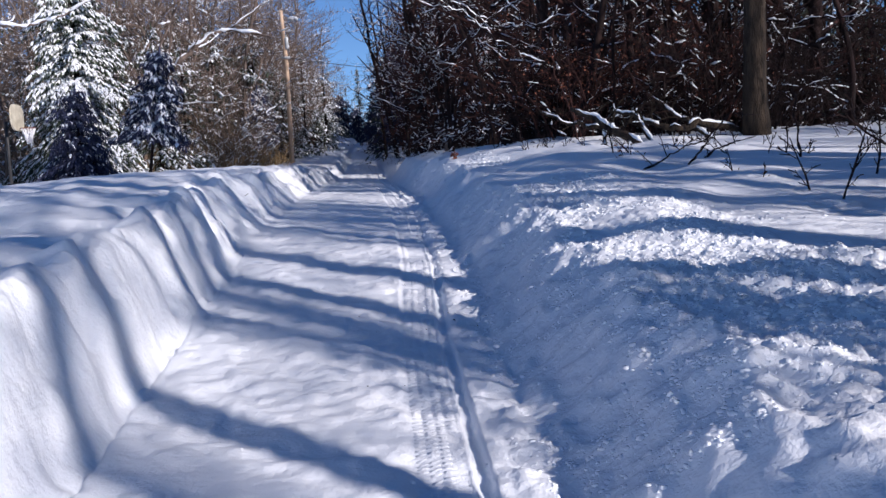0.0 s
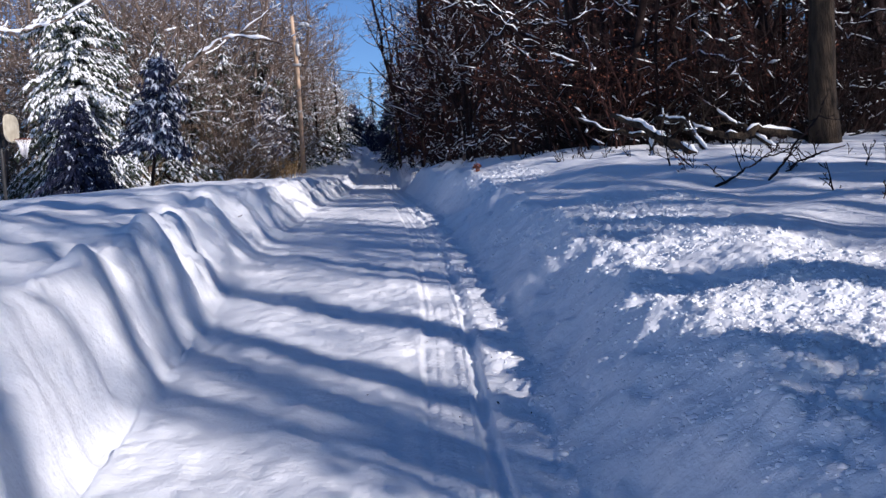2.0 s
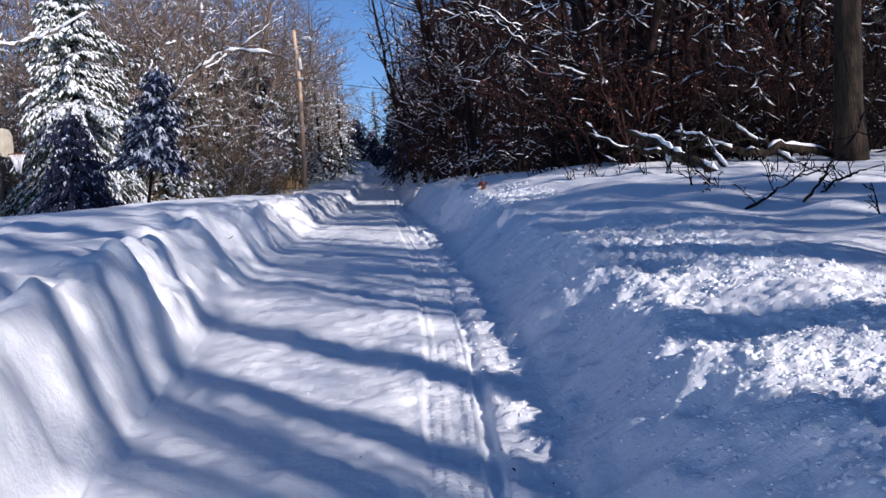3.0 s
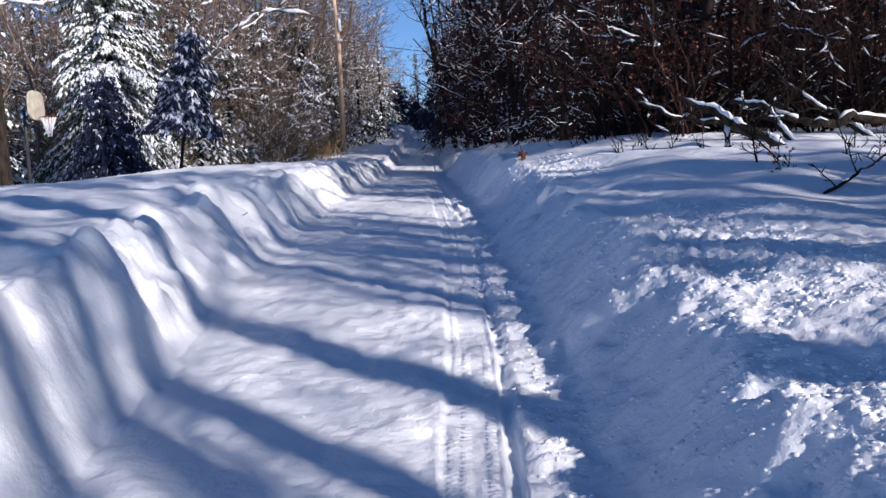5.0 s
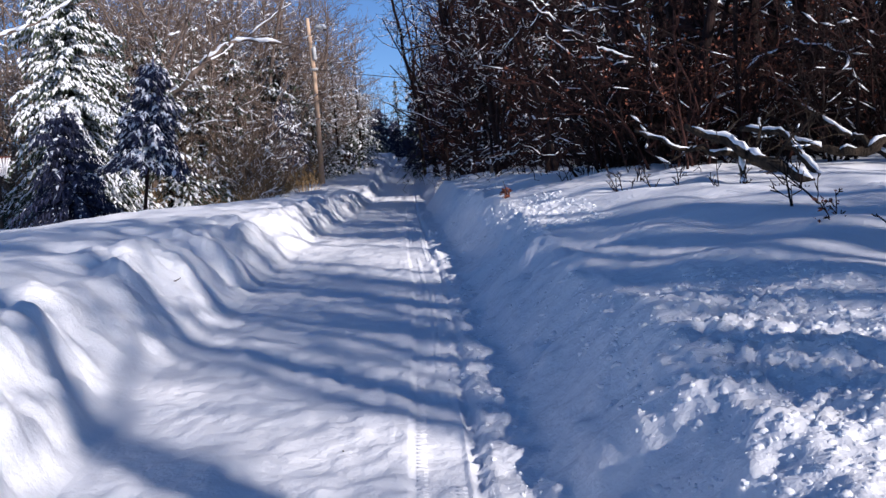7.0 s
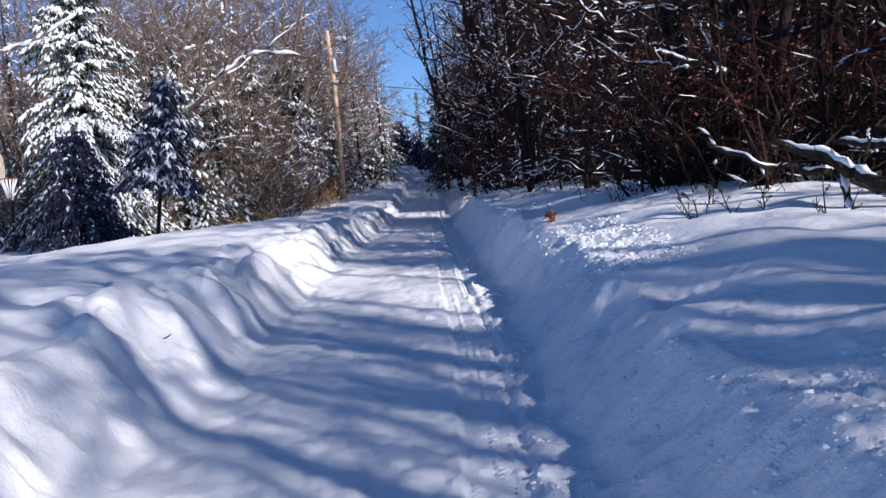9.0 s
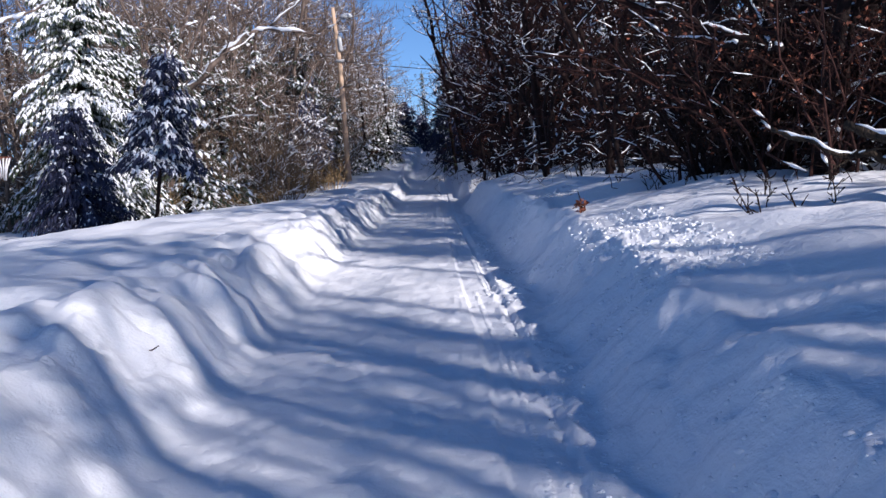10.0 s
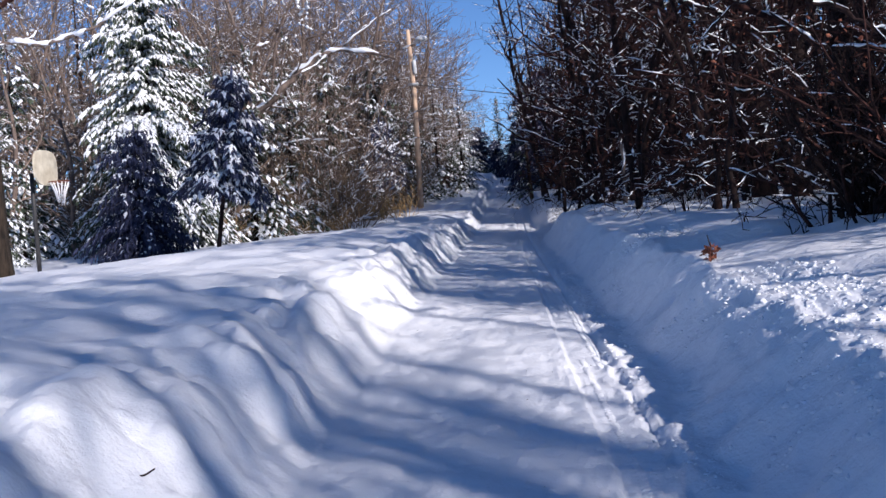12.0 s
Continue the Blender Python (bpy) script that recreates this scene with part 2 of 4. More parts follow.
    rise_r = rise_r + clump * patch * (0.018 * rough(u * 7, y * 6, 18) + 0.034 * (0.55 - np.abs(rough(u * 12, y * 11, 19))) + 0.044 * (0.5 - np.abs(rough(u * 18, y * 17, 28))) + 0.02 * rough(u * 27, y * 25, 43)) + step(1.2, 1.7, u) * step(6, 3.5, u) * 0.05 * rough(u * 2.2, y * 2.4, 20)
    rise_r = rise_r + step(1.0, 1.15, u) * step(1.85, 1.55, u) * (0.03 * rough(u * 4, y * 3.5, 33) + 0.034 * (0.5 - np.abs(rough(u * 6, y * 5.5, 45))) + 0.026 * rough(u * 9.5, y * 9, 34) + 0.012 * rough(u * 19, y * 17, 48))
    z = z + np.where(u < 0, rise_l, rise_r)
    # lane surface
    lane = step(-0.95, -0.8, u) * step(1.0, 0.8, u)
    z = z + lane * (0.016 * rough(u * 2.0, y * 1.2, 21) + 0.014 * rough(u * 6, y * 5, 22) + 0.012 * rough(u * 13, y * 11, 26) + 0.01 * (0.5 - np.abs(rough(u * 17, y * 14, 49))) * step(0.0, 0.5, rough(u * 1.5, y * 1.1, 50)))
    z = z - 0.018 * lane * step(TRACK_W + 0.03, TRACK_W - 0.01, np.abs(u - track_u(y)))
    z = z - 0.045 * lane * step(0.045, 0.015, np.abs(u - track_u(y) - 0.165))
    z = z + step(0.76, 0.84, u) * step(1.16, 1.0, u) * (0.02 * rough(u * 9, y * 7, 24) + 0.026 * (0.5 - np.abs(rough(u * 16, y * 14, 37))) + 0.012 * rough(u * 27, y * 25, 44))
    z = z - 0.028 * np.exp(-(((u - line) / 0.013) ** 2)) * step(0.3, 0.0, rough(y * 0.35, 0 * y, 25)) * (0.55 + 0.45 * rough(y * 4, 0 * y, 29)) * step(10.2, 9.0, y)
    # a low ridge across the lane where a side track meets it
    z = z + 0.1 * np.exp(-(((y - 47) / 0.7) ** 2)) * step(1.1, 0.9, np.abs(u)) + 0.16 * np.exp(-(((y - 39.3) / 1.0) ** 2) - ((u + 1.7) / 0.6) ** 2)
    # the wide land rises a little into the woods
    z = z + 0.5 * step(22, 60, np.abs(u)) * (0.6 + 0.4 * rough(u * 0.06, y * 0.06, 27))
    return z


def at_ground(x, y, sink=0.0):
    return float(ground_z(x, y)) - sink


def grown(first, size, rate, limit):
    """Places that start at a given spacing and spread ever wider, up to a limit."""
    out, p, s = [], first, size
    while p < limit:
        p += s
        s *= rate
        out.append(p)
    return out


us = sorted(set([-1.5 - p for p in grown(0, 0.026, 1.085, 300)] + list(np.arange(-1.5, 1.5, 0.029)) + list(np.arange(1.5, 3.3, 0.021)) + list(np.arange(0.43, 0.8, 0.013)) + list(np.arange(-1.02, -0.86, 0.0087)) + [3.3 + p for p in grown(0, 0.027, 1.09, 300)]))
ys = sorted([3.2 - p for p in grown(0, 0.04, 1.09, 80)] + list(np.arange(3.2, 3.9, 0.034)) + list(np.arange(3.9, 11, 0.025)) + list(np.arange(11, 14, 0.034)) + [14 + p for p in grown(0, 0.034, 1.017, 420)])
uu, yy = np.meshgrid(us, ys)
xx = uu + lane_x(yy)
sheet = Heap()
nu, ny = len(us), len(ys)
gi, gj = np.meshgrid(np.arange(ny - 1), np.arange(nu - 1), indexing="ij")
corner = gi * nu + gj
sheet.add(np.stack([xx, yy, ground_z(xx, yy)], -1).reshape(-1, 3), np.stack([corner, corner + 1, corner + nu + 1, corner + nu], -1).reshape(-1, 4))
ground = part("ground", sheet, SNOW)
tagged(ground, "deep white snow with a ploughed lane cut through it", "snow ground", "", "structure")


# ---- trees ----
def spread(rng, heap, snow, leaves, start, way, length, radius, level, spec):
    """One limb and all that grows from it."""
    n = min(max(4, int(length / (0.16 if level > 1 else 0.3))), spec["steps"][min(level, len(spec["steps"]) - 1)])
    pts, d, p = [np.array(start, float)], np.array(way, float), np.array(start, float)
    wobble = spec["wobble"] * (spec["stiff"] if level == 0 else 1.0)
    for i in range(n):
        d = d + rng.normal(0, wobble, 3) + np.array([0, 0, spec["lift"] if level else 0.02])
        d /= np.linalg.norm(d)
        p = p + d * length / n
        pts.append(p.copy())
    pts = np.array(pts)
    s = np.linspace(0, 1, n + 1)
    tip = 0.3 if level == 0 else 0.25
    radii = radius * (1 - (1 - tip) * s ** 0.9)
    if level == 0:
        radii[0] *= 1.25
    tube(heap[0 if level == 0 else 1], pts, np.maximum(radii, spec["least"]), spec["sides"][min(level, 3)], level == 0)
    if snow is not None and level > 0 and radius > 0.006:
        steps = np.gradient(pts, axis=0)
        steps /= np.linalg.norm(steps, axis=1, keepdims=True) + 1e-9
        flat = 1 - np.abs(steps[:, 2])
        up = np.array([0, 0, 1.0])
        if level > 1:
            for i in range(1, n + 1):
                if flat[i] > 0.15 and rng.random() < spec["snow"]:
                    w = spec["snow_thick"] * rng.uniform(0.8, 2.4) + 0.004
                    long = max(0.06, np.linalg.norm(pts[i] - pts[i - 1]) * rng.uniform(0.6, 1.25))
                    spray(snow, pts[i] - (pts[i] - pts[i - 1]) * 0.9 + up * radii[i] * 0.7, steps[i], up, long, w, w * 0.9)
        else:
            run = []
            for i in range(n + 1):
                on = flat[i] > 0.28 and rng.random() < spec["snow"]
                if on:
                    run.append(i)
                if run and (not on or i == n):
                    if len(run) > 1:
                        fine = np.linspace(run[0], run[-1], 3 * len(run))
                        k = np.arange(n + 1)
                        top = np.stack([np.interp(fine, k, pts[:, j]) for j in range(3)], 1) + up * (np.interp(fine, k, radii) * 0.85)[:, None]
                        rr = np.maximum(np.interp(fine, k, radii) * 0.45 + spec["snow_thick"], 0.006) * rng.uniform(0.35, 1.2, len(fine))
                        rr[[0, -1]] *= 0.4
                        tube(snow, top, rr, 4, False)
                    run = []
    if level >= spec["levels"]:
        if leaves is not None and rng.random() < spec["leaf"]:
            for q in pts[1:]:
                for _ in range(spec["leaf_n"]):
                    leaf(rng, leaves, q + rng.normal(0, 0.05, 3), spec["leaf_size"])
        return
    kids = spec["kids"][level]
    lo = spec["clear"] if level == 0 else 0.18
    for i in range(kids):
        f = lo + (1 - lo) * (i + rng.random()) / kids
        x = f * n
        k = min(int(x), n - 1)
        q = pts[k] + (pts[k + 1] - pts[k]) * (x - k)
        along = pts[k + 1] - pts[k]
        along /= np.linalg.norm(along)
        side = rng.normal(0, 1, 3)
        side -= along * (side @ along)
        side /= np.linalg.norm(side)
        tilt = radians(rng.uniform(*spec["angle"]))
        w = along * math.cos(tilt) + side * math.sin(tilt)
        w[2] = w[2] * 0.8 + spec["rise"]
        w /= np.linalg.norm(w)
        part_len = length * rng.uniform(*spec["ratio"]) * (1 - 0.55 * f if level == 0 else 1 - 0.35 * f)
        spread(rng, heap, snow, leaves, q, w, part_len, max(radii[k] * rng.uniform(0.35, 0.6), 0.005), level + 1, spec)


def leaf(rng, heap, at, size):
    """A curled dry leaf: two folded halves."""
    a = rng.normal(0, 1, 3)
    a /= np.linalg.norm(a)
    b = np.cross(a, rng.normal(0, 1, 3))
    b /= np.linalg.norm(b)
    c = np.cross(a, b)
    s = size * rng.uniform(0.6, 1.2)
    heap.add([at, at + a * s * 0.55 + b * s * 0.3 + c * s * 0.15, at + a * s, at + a * s * 0.55 - b * s * 0.3 + c * s * 0.15], None, [(0, 1, 2), (0, 2, 3)])


BASE = dict(stiff=0.45, sides=[7, 4, 3, 3], least=0.004, steps=[12, 9, 4, 1], wobble=0.17, lift=0.03, rise=0.12, levels=3, kids=[16, 7, 5], clear=0.22, angle=(40, 80), ratio=(0.25, 0.42), snow=0.55, snow_thick=0.008, leaf=0.0, leaf_n=1, leaf_size=0.055)


def bare_tree(name, seed, height, radius, bark, label, snowy=True, lean=(0, 0), **more):
    spec = {**BASE, **more}
    rng = np.random.default_rng(seed)
    trunk, limbs, snow, leaves = Heap(), Heap(), Heap(), Heap()
    spread(rng, (trunk, limbs), snow if snowy else None, leaves if spec["leaf"] else None, (0, 0, -0.3), (lean[0], lean[1], 1), height, radius, 0, spec)
    tree = new(name)
    tagged(tree, label, "tree", "bare trees of the wood")
    part("trunk", trunk, bark, tree)
    part("crown", limbs, spec.get("twig", TWIG), tree)
    if snow.n:
        tagged(part("snow", snow, SNOW_LAID, tree, "white snow lying along the branches"), kind="stuff")
    if leaves.n:
        tagged(part("foliage", leaves, LEAF, tree, "curled russet leaves", False), kind="stuff")
    return tree


def shrub(name, seed, height, stems, twig, label, snowy=True, wide=0.5, **more):
    """A bush of many thin stems from one root."""
    spec = {**BASE, **dict(sides=[4, 3, 3, 3], steps=[8, 4, 1, 1], stiff=0.95, wobble=0.19, levels=2, kids=[7, 3], clear=0.2, angle=(25, 65), ratio=(0.3, 0.55), snow=0.55, snow_thick=0.006), **more}
    rng = np.random.default_rng(seed)
    limbs, snow, leaves = Heap(), Heap(), Heap()
    for _ in range(stems):
        a = rng.uniform(0, 2 * np.pi)
        r = rng.uniform(0.02, 0.35)
        w = np.array([math.cos(a) * wide * rng.uniform(0.2, 1), math.sin(a) * wide * rng.uniform(0.2, 1), 1])
        spread(rng, (limbs, limbs), snow if snowy else None, leaves if spec["leaf"] else None, (math.cos(a) * r, math.sin(a) * r, -0.15), w / np.linalg.norm(w), height * rng.uniform(0.5, 1), 0.008 + height * 0.005, 0, spec)
    bush = new(name)
    tagged(bush, label, "shrub", "shrubs of the wood")
    part("crown", limbs, twig, bush)
    if snow.n:
        tagged(part("snow", snow, SNOW_LAID, bush, "white snow lying on the twigs"), kind="stuff")
    if leaves.n:
        tagged(part("foliage", leaves, LEAF, bush, "curled russet leaves", False), kind="stuff")
    return bush


def spray(heap, at, way, up, length, width, thick, drop=0.0):
    """A tapered tuft of needles or a pad of snow, pointed at both ends."""
    side = np.cross(way, up)
    side /= np.linalg.norm(side) + 1e-9
    mid = at + way * length * 0.45
    tip = at + way * length - np.array([0, 0, drop])
    heap.add([at, mid + side * width, mid - side * width, mid + up * thick, mid - up * thick * 0.7, tip], None,
             [(0, 1, 3), (0, 3, 2), (0, 4, 1), (0, 2, 4), (5, 3, 1), (5, 2, 3), (5, 1, 4), (5, 4, 2)])


def conifer(name, seed, height, reach, needles, label, snow_share=0.7, per_metre=22, bare=0.3, twig_gap=0.15, droop=0.45, snow_thick=0.035, taper=0.75, tuft=0.5, lush=True):
    """A spruce of drooping boughs with hanging tufts of needles, and snow lying on them."""
    rng = np.random.default_rng(seed)
    trunk, green, snow = Heap(), Heap(), Heap()
    tube(trunk, [(0, 0, -0.3), (0.03, 0, height * 0.5), (0, 0.02, height)], [height * 0.014, height * 0.009, 0.012], 7)
    up = np.array([0, 0, 1.0])
    lobes = rng.uniform(0, 6.28, 4)
    for b in range(int(height * per_metre)):
        f = (bare / height) + (0.985 - bare / height) * rng.random() ** 1.25
        a = b * 2.39996 + rng.normal(0, 0.3)
        bulge = 1 + 0.2 * math.sin(2 * a + lobes[0] + 9 * f) + 0.18 * math.sin(3 * a + lobes[1] - 14 * f) + 0.1 * math.sin(23 * f + lobes[2])
        long = max(0.15, (reach * (1 - f) ** taper + 0.08) * bulge * rng.uniform(0.5, 1.15))
        out = np.array([math.cos(a), math.sin(a), 0])
        n = max(2, int(long / twig_gap))
        s = np.linspace(0, 1, n + 1)
        rise = (0.5 * f - 0.08) * long
        pts = np.outer(s * long, out) + np.array([0, 0, f * height]) + np.outer(rise * s - droop * long * s ** 2 * (1.1 - 0.7 * f), up)
        tube(trunk, pts[:: 1 if lush else max(1, n // 2)], np.linspace(0.008 + 0.008 * long, 0.004, n + 1)[:: 1 if lush else max(1, n // 2)], 3, False)
        side = np.array([-out[1], out[0], 0])
        load = min(1.0, snow_share * rng.uniform(0.55, 1.35))
        first = 1 if n < 5 else int(n * 0.18)
        for k in range(first, n + 1):
            sz = min(tuft, (0.15 + 0.24 * long * (1 - 0.6 * s[k]))) * rng.uniform(0.65, 1.2)
            for sgn in (-1, 1):
                w = out * rng.uniform(0.3, 1.0) + side * sgn * rng.uniform(0.3, 1.0) - up * rng.uniform(0.25, 0.95)
                w /= np.linalg.norm(w)
                q = pts[k] + rng.normal(0, 0.025, 3)
                spray(green, q, w, up, sz, sz * 0.17, 0.03, 0.06)
                v = w * 0.6 - up * rng.uniform(0.4, 1.0) + out * 0.2
                if lush:
                    spray(green, q + w * sz * 0.25 - up * 0.02, v / np.linalg.norm(v), out, sz * 0.8, sz * 0.15, 0.03, 0.03)
                if rng.random() < load:
                    t = snow_thick * rng.uniform(0.5, 1.5)
                    spray(snow, q + up * 0.022 - w * 0.03, w + up * 0.06, up, sz * rng.uniform(0.85, 1.2), sz * rng.uniform(0.18, 0.3), t, 0.06)
                    if lush and rng.random() < load - 0.45:
                        spray(snow, q + w * sz * 0.25 + out * 0.03 + up * 0.01, v / np.linalg.norm(v) + up * 0.1, out, sz * rng.uniform(0.6, 0.9), sz * rng.uniform(0.12, 0.2), t * 0.8, 0.03)
    spray(green, np.array([0, 0, height - 0.25]), up, np.array([1.0, 0, 0]), 0.5, 0.04, 0.04)
    tree = new(name)
    tagged(tree, label, "spruce tree", "spruces along the lane")
    part("trunk", trunk, BARK, tree)
    part("needles", green, needles, tree, "", False)
    if snow.n:
        tagged(part("snow", snow, SNOW_LAID, tree, "thick white snow pads on the boughs", False), kind="stuff")
    return tree


def set_down(ob, x, y, turn=0.0, size=1.0, tilt=(0, 0), sink=0.06):
    ob.matrix_basis = pose(x, y, at_ground(x, y, sink), tilt[0], tilt[1], turn) @ Matrix.Scale(size, 4)
    return ob


def again(ob, x, y, turn=0.0, size=1.0, tilt=(0, 0), sink=0.06, label=""):
    c = copy_thing(ob, pose(x, y, at_ground(x, y, sink), tilt[0], tilt[1], turn))
    c.scale = (size,) * 3
    return tagged(c, label)


# spruces by the lane
set_down(conifer("spruce", 11, 8.7, 2.3, NEEDLE, "tall green spruce thickly loaded with bright snow", 1.25, 74, 0.1, 0.115, 0.62, 0.03, 0.5, 0.21), -13.45, 36.8, 20)
fir_low = set_down(conifer("spruce", 12, 3.4, 1.45, NEEDLE_SHADED, "low spruce with blue shade in its needle colour and little snow, before a taller one", 0.14, 80, 0.1, 0.095, 0.5, 0.012, 0.6, 0.17), -12.3, 33.4, 80)
fir_mid = set_down(conifer("spruce", 13, 4.1, 1.2, NEEDLE_SHADED, "slender spruce with blue shade in its needle colour, dusted with snow, its stem bare and leaning", 0.6, 50, 1.5, 0.09, 0.45, 0.02, 0.6, 0.2), -9.32, 31.0, 0, tilt=(0, 9))
fir_far = set_down(conifer("spruce", 14, 11.0, 2.3, NEEDLE, "tall dark spruce with light snow in the wood", 0.6, 11, 0.3, 0.34, 0.42, 0.05, 0.75, 0.6, False), -22.0, 49.0, 10)
fir_snow = set_down(conifer("spruce", 15, 5.0, 1.7, NEEDLE, "young spruce whitened with snow at the wood's edge", 0.4, 16, 0.2, 0.26, 0.5, 0.05, 0.75, 0.5, False), -11.4, 66.0, 60)
fir_dark = set_down(conifer("spruce", 17, 9.5, 2.2, NEEDLE, "dark spruce deep in the wood with little snow", 0.12, 6.5, 0.2, 0.95, 0.42, 0.05, 0.75, 1.1, False), 22.0, 34.0, 60)
fir_slim = set_down(conifer("spruce", 16, 10.5, 1.0, NEEDLE, "very slender dark spruce far down the lane", 0.2, 46, 0.2, 0.2, 0.5, 0.04, 0.8, 0.45, False), -9.6, 113.0, 60, 0.84)
again(fir_slim, -8.5, 119.0, 200, 0.62)
for x, y, s in ((-11.4, 108, 0.42), (-12.6, 112, 0.5), (-8.6, 110, 0.34), (-7.6, 113, 0.4), (-10.4, 116, 0.45), (-6.6, 117, 0.5), (-11.8, 121, 0.6), (-9.2, 124, 0.4)):
    again(fir_far, x, y, x * 50, s)
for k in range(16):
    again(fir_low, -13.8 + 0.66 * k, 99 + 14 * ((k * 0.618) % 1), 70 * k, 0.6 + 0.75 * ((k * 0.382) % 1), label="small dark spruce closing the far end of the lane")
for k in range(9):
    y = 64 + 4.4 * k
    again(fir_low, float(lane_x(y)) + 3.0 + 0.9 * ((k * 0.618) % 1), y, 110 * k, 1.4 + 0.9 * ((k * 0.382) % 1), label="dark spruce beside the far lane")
fir_grey = set_down(conifer("spruce", 18, 7.5, 2.1, NEEDLE, "spruce heavily dusted with snow among bare trees", 0.6, 17, 0.2, 0.18, 0.5, 0.028, 0.6, 0.34, False), -14.0, 42.5, 60)
again(fir_grey, -19.4, 39.5, 200, 1.0)
again(fir_grey, -16.9, 34.5, 20, 0.6, label="spruce dusted with snow behind a basketball hoop")
again(fir_grey, -12.0, 46.0, 220, 0.85)
again(fir_grey, -11.5, 40.0, 120, 0.85)
again(fir_grey, -15.6, 41.0, 320, 1.0)
again(fir_mid, -9.8, 52.5, 300, 1.05, label="dark spruce dusted with snow near a utility pole")
again(fir_far, -8.7, 62.0, 90, 0.6)
again(fir_far, -8.1, 68.0, 190, 0.62)
for x, y, s in ((-11.6, 50.5, 1.0), (-13.8, 52.0, 1.15), (-16.0, 50.0, 1.2), (-9.6, 59.0, 0.7), (-10.6, 63.0, 0.8), (-10.8, 57.0, 1.1), (-18.5, 47.0, 1.2)):
    again(fir_grey, x, y, x * 70, s)

# kinds of bare tree
set_down(bare_tree("oak_tree", 21, 12.5, 0.19, BARK_OAK, "bare oak with furrowed sunlit bark and a few russet leaves", True, (0.0, 0.0), clear=0.36, kids=[16, 7, 5], leaf=0.25, wobble=0.06), 4.58, 14.9, 0)
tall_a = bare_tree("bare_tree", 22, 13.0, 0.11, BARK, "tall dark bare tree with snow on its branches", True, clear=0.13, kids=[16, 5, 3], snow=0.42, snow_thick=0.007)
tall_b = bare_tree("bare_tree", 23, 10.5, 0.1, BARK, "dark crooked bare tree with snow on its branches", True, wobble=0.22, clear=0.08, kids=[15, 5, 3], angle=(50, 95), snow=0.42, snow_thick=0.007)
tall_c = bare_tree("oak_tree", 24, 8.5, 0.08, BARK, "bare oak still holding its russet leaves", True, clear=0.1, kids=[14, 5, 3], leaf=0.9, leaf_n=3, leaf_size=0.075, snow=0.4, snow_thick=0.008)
tall_d = bare_tree("bare_tree", 25, 13.0, 0.13, BARK_GREY, "tall grey-brown bare tree against the sky", False, clear=0.18, kids=[22, 8], levels=2, ratio=(0.35, 0.55), steps=[12, 7, 5], rise=0.35, twig=BARK_GREY, least=0.011)
tall_e = bare_tree("bare_tree", 27, 11.0, 0.1, BARK_GREY, "brown bare tree with snow on its twigs", True, clear=0.06, kids=[20, 5, 3], rise=0.1, twig=BROWN, snow=0.6, snow_thick=0.014, least=0.011)
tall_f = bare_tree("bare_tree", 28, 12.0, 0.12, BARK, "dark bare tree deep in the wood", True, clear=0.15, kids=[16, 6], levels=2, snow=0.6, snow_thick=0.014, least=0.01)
tall_g = bare_tree("bare_tree", 29, 13.0, 0.165, BARK, "unseen tall dark trunk branching high up, added to cast shadow", False, clear=0.35, kids=[9, 5], levels=2, ratio=(0.2, 0.34), wobble=0.045)
tall_h = bare_tree("oak_tree", 30, 10.0, 0.09, BARK, "oak holding dry leaves in its high crown, added to cast dappled shade", False, clear=0.55, kids=[14, 6, 3], leaf=0.8, leaf_n=2, leaf_size=0.13, wobble=0.06)
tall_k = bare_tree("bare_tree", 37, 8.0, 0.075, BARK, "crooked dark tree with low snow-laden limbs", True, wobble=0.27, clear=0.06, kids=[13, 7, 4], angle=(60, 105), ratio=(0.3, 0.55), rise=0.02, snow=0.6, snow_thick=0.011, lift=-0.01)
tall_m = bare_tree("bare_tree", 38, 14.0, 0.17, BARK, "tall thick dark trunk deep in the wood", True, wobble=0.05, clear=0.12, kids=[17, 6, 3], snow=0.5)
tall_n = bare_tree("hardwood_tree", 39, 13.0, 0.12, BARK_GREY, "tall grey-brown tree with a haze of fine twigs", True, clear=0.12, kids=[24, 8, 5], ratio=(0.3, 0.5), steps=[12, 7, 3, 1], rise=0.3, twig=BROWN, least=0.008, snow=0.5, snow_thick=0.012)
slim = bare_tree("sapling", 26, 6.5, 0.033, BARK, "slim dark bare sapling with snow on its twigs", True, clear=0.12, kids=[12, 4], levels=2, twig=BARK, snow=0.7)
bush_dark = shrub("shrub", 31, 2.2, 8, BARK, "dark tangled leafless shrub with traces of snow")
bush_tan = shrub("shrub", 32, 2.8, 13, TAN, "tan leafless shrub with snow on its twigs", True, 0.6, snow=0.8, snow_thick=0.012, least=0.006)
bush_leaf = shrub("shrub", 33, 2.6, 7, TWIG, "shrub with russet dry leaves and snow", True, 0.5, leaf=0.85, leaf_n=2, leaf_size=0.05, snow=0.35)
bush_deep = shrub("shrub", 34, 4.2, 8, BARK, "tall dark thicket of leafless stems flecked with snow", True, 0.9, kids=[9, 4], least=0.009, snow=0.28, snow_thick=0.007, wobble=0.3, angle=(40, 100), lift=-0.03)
bush_brown = shrub("shrub", 35, 4.2, 8, BROWN, "tall brown thicket of leafless stems with snow", True, 0.45, kids=[8, 3], least=0.01, snow=0.8, snow_thick=0.018, wobble=0.2)
bush_gold = shrub("shrub", 36, 1.4, 14, GOLD, "low golden-tan thicket of dry stems", False, 0.5, kids=[5, 3], least=0.006, wobble=0.16)
set_down(bush_gold, -9.2, 42.0, 0)
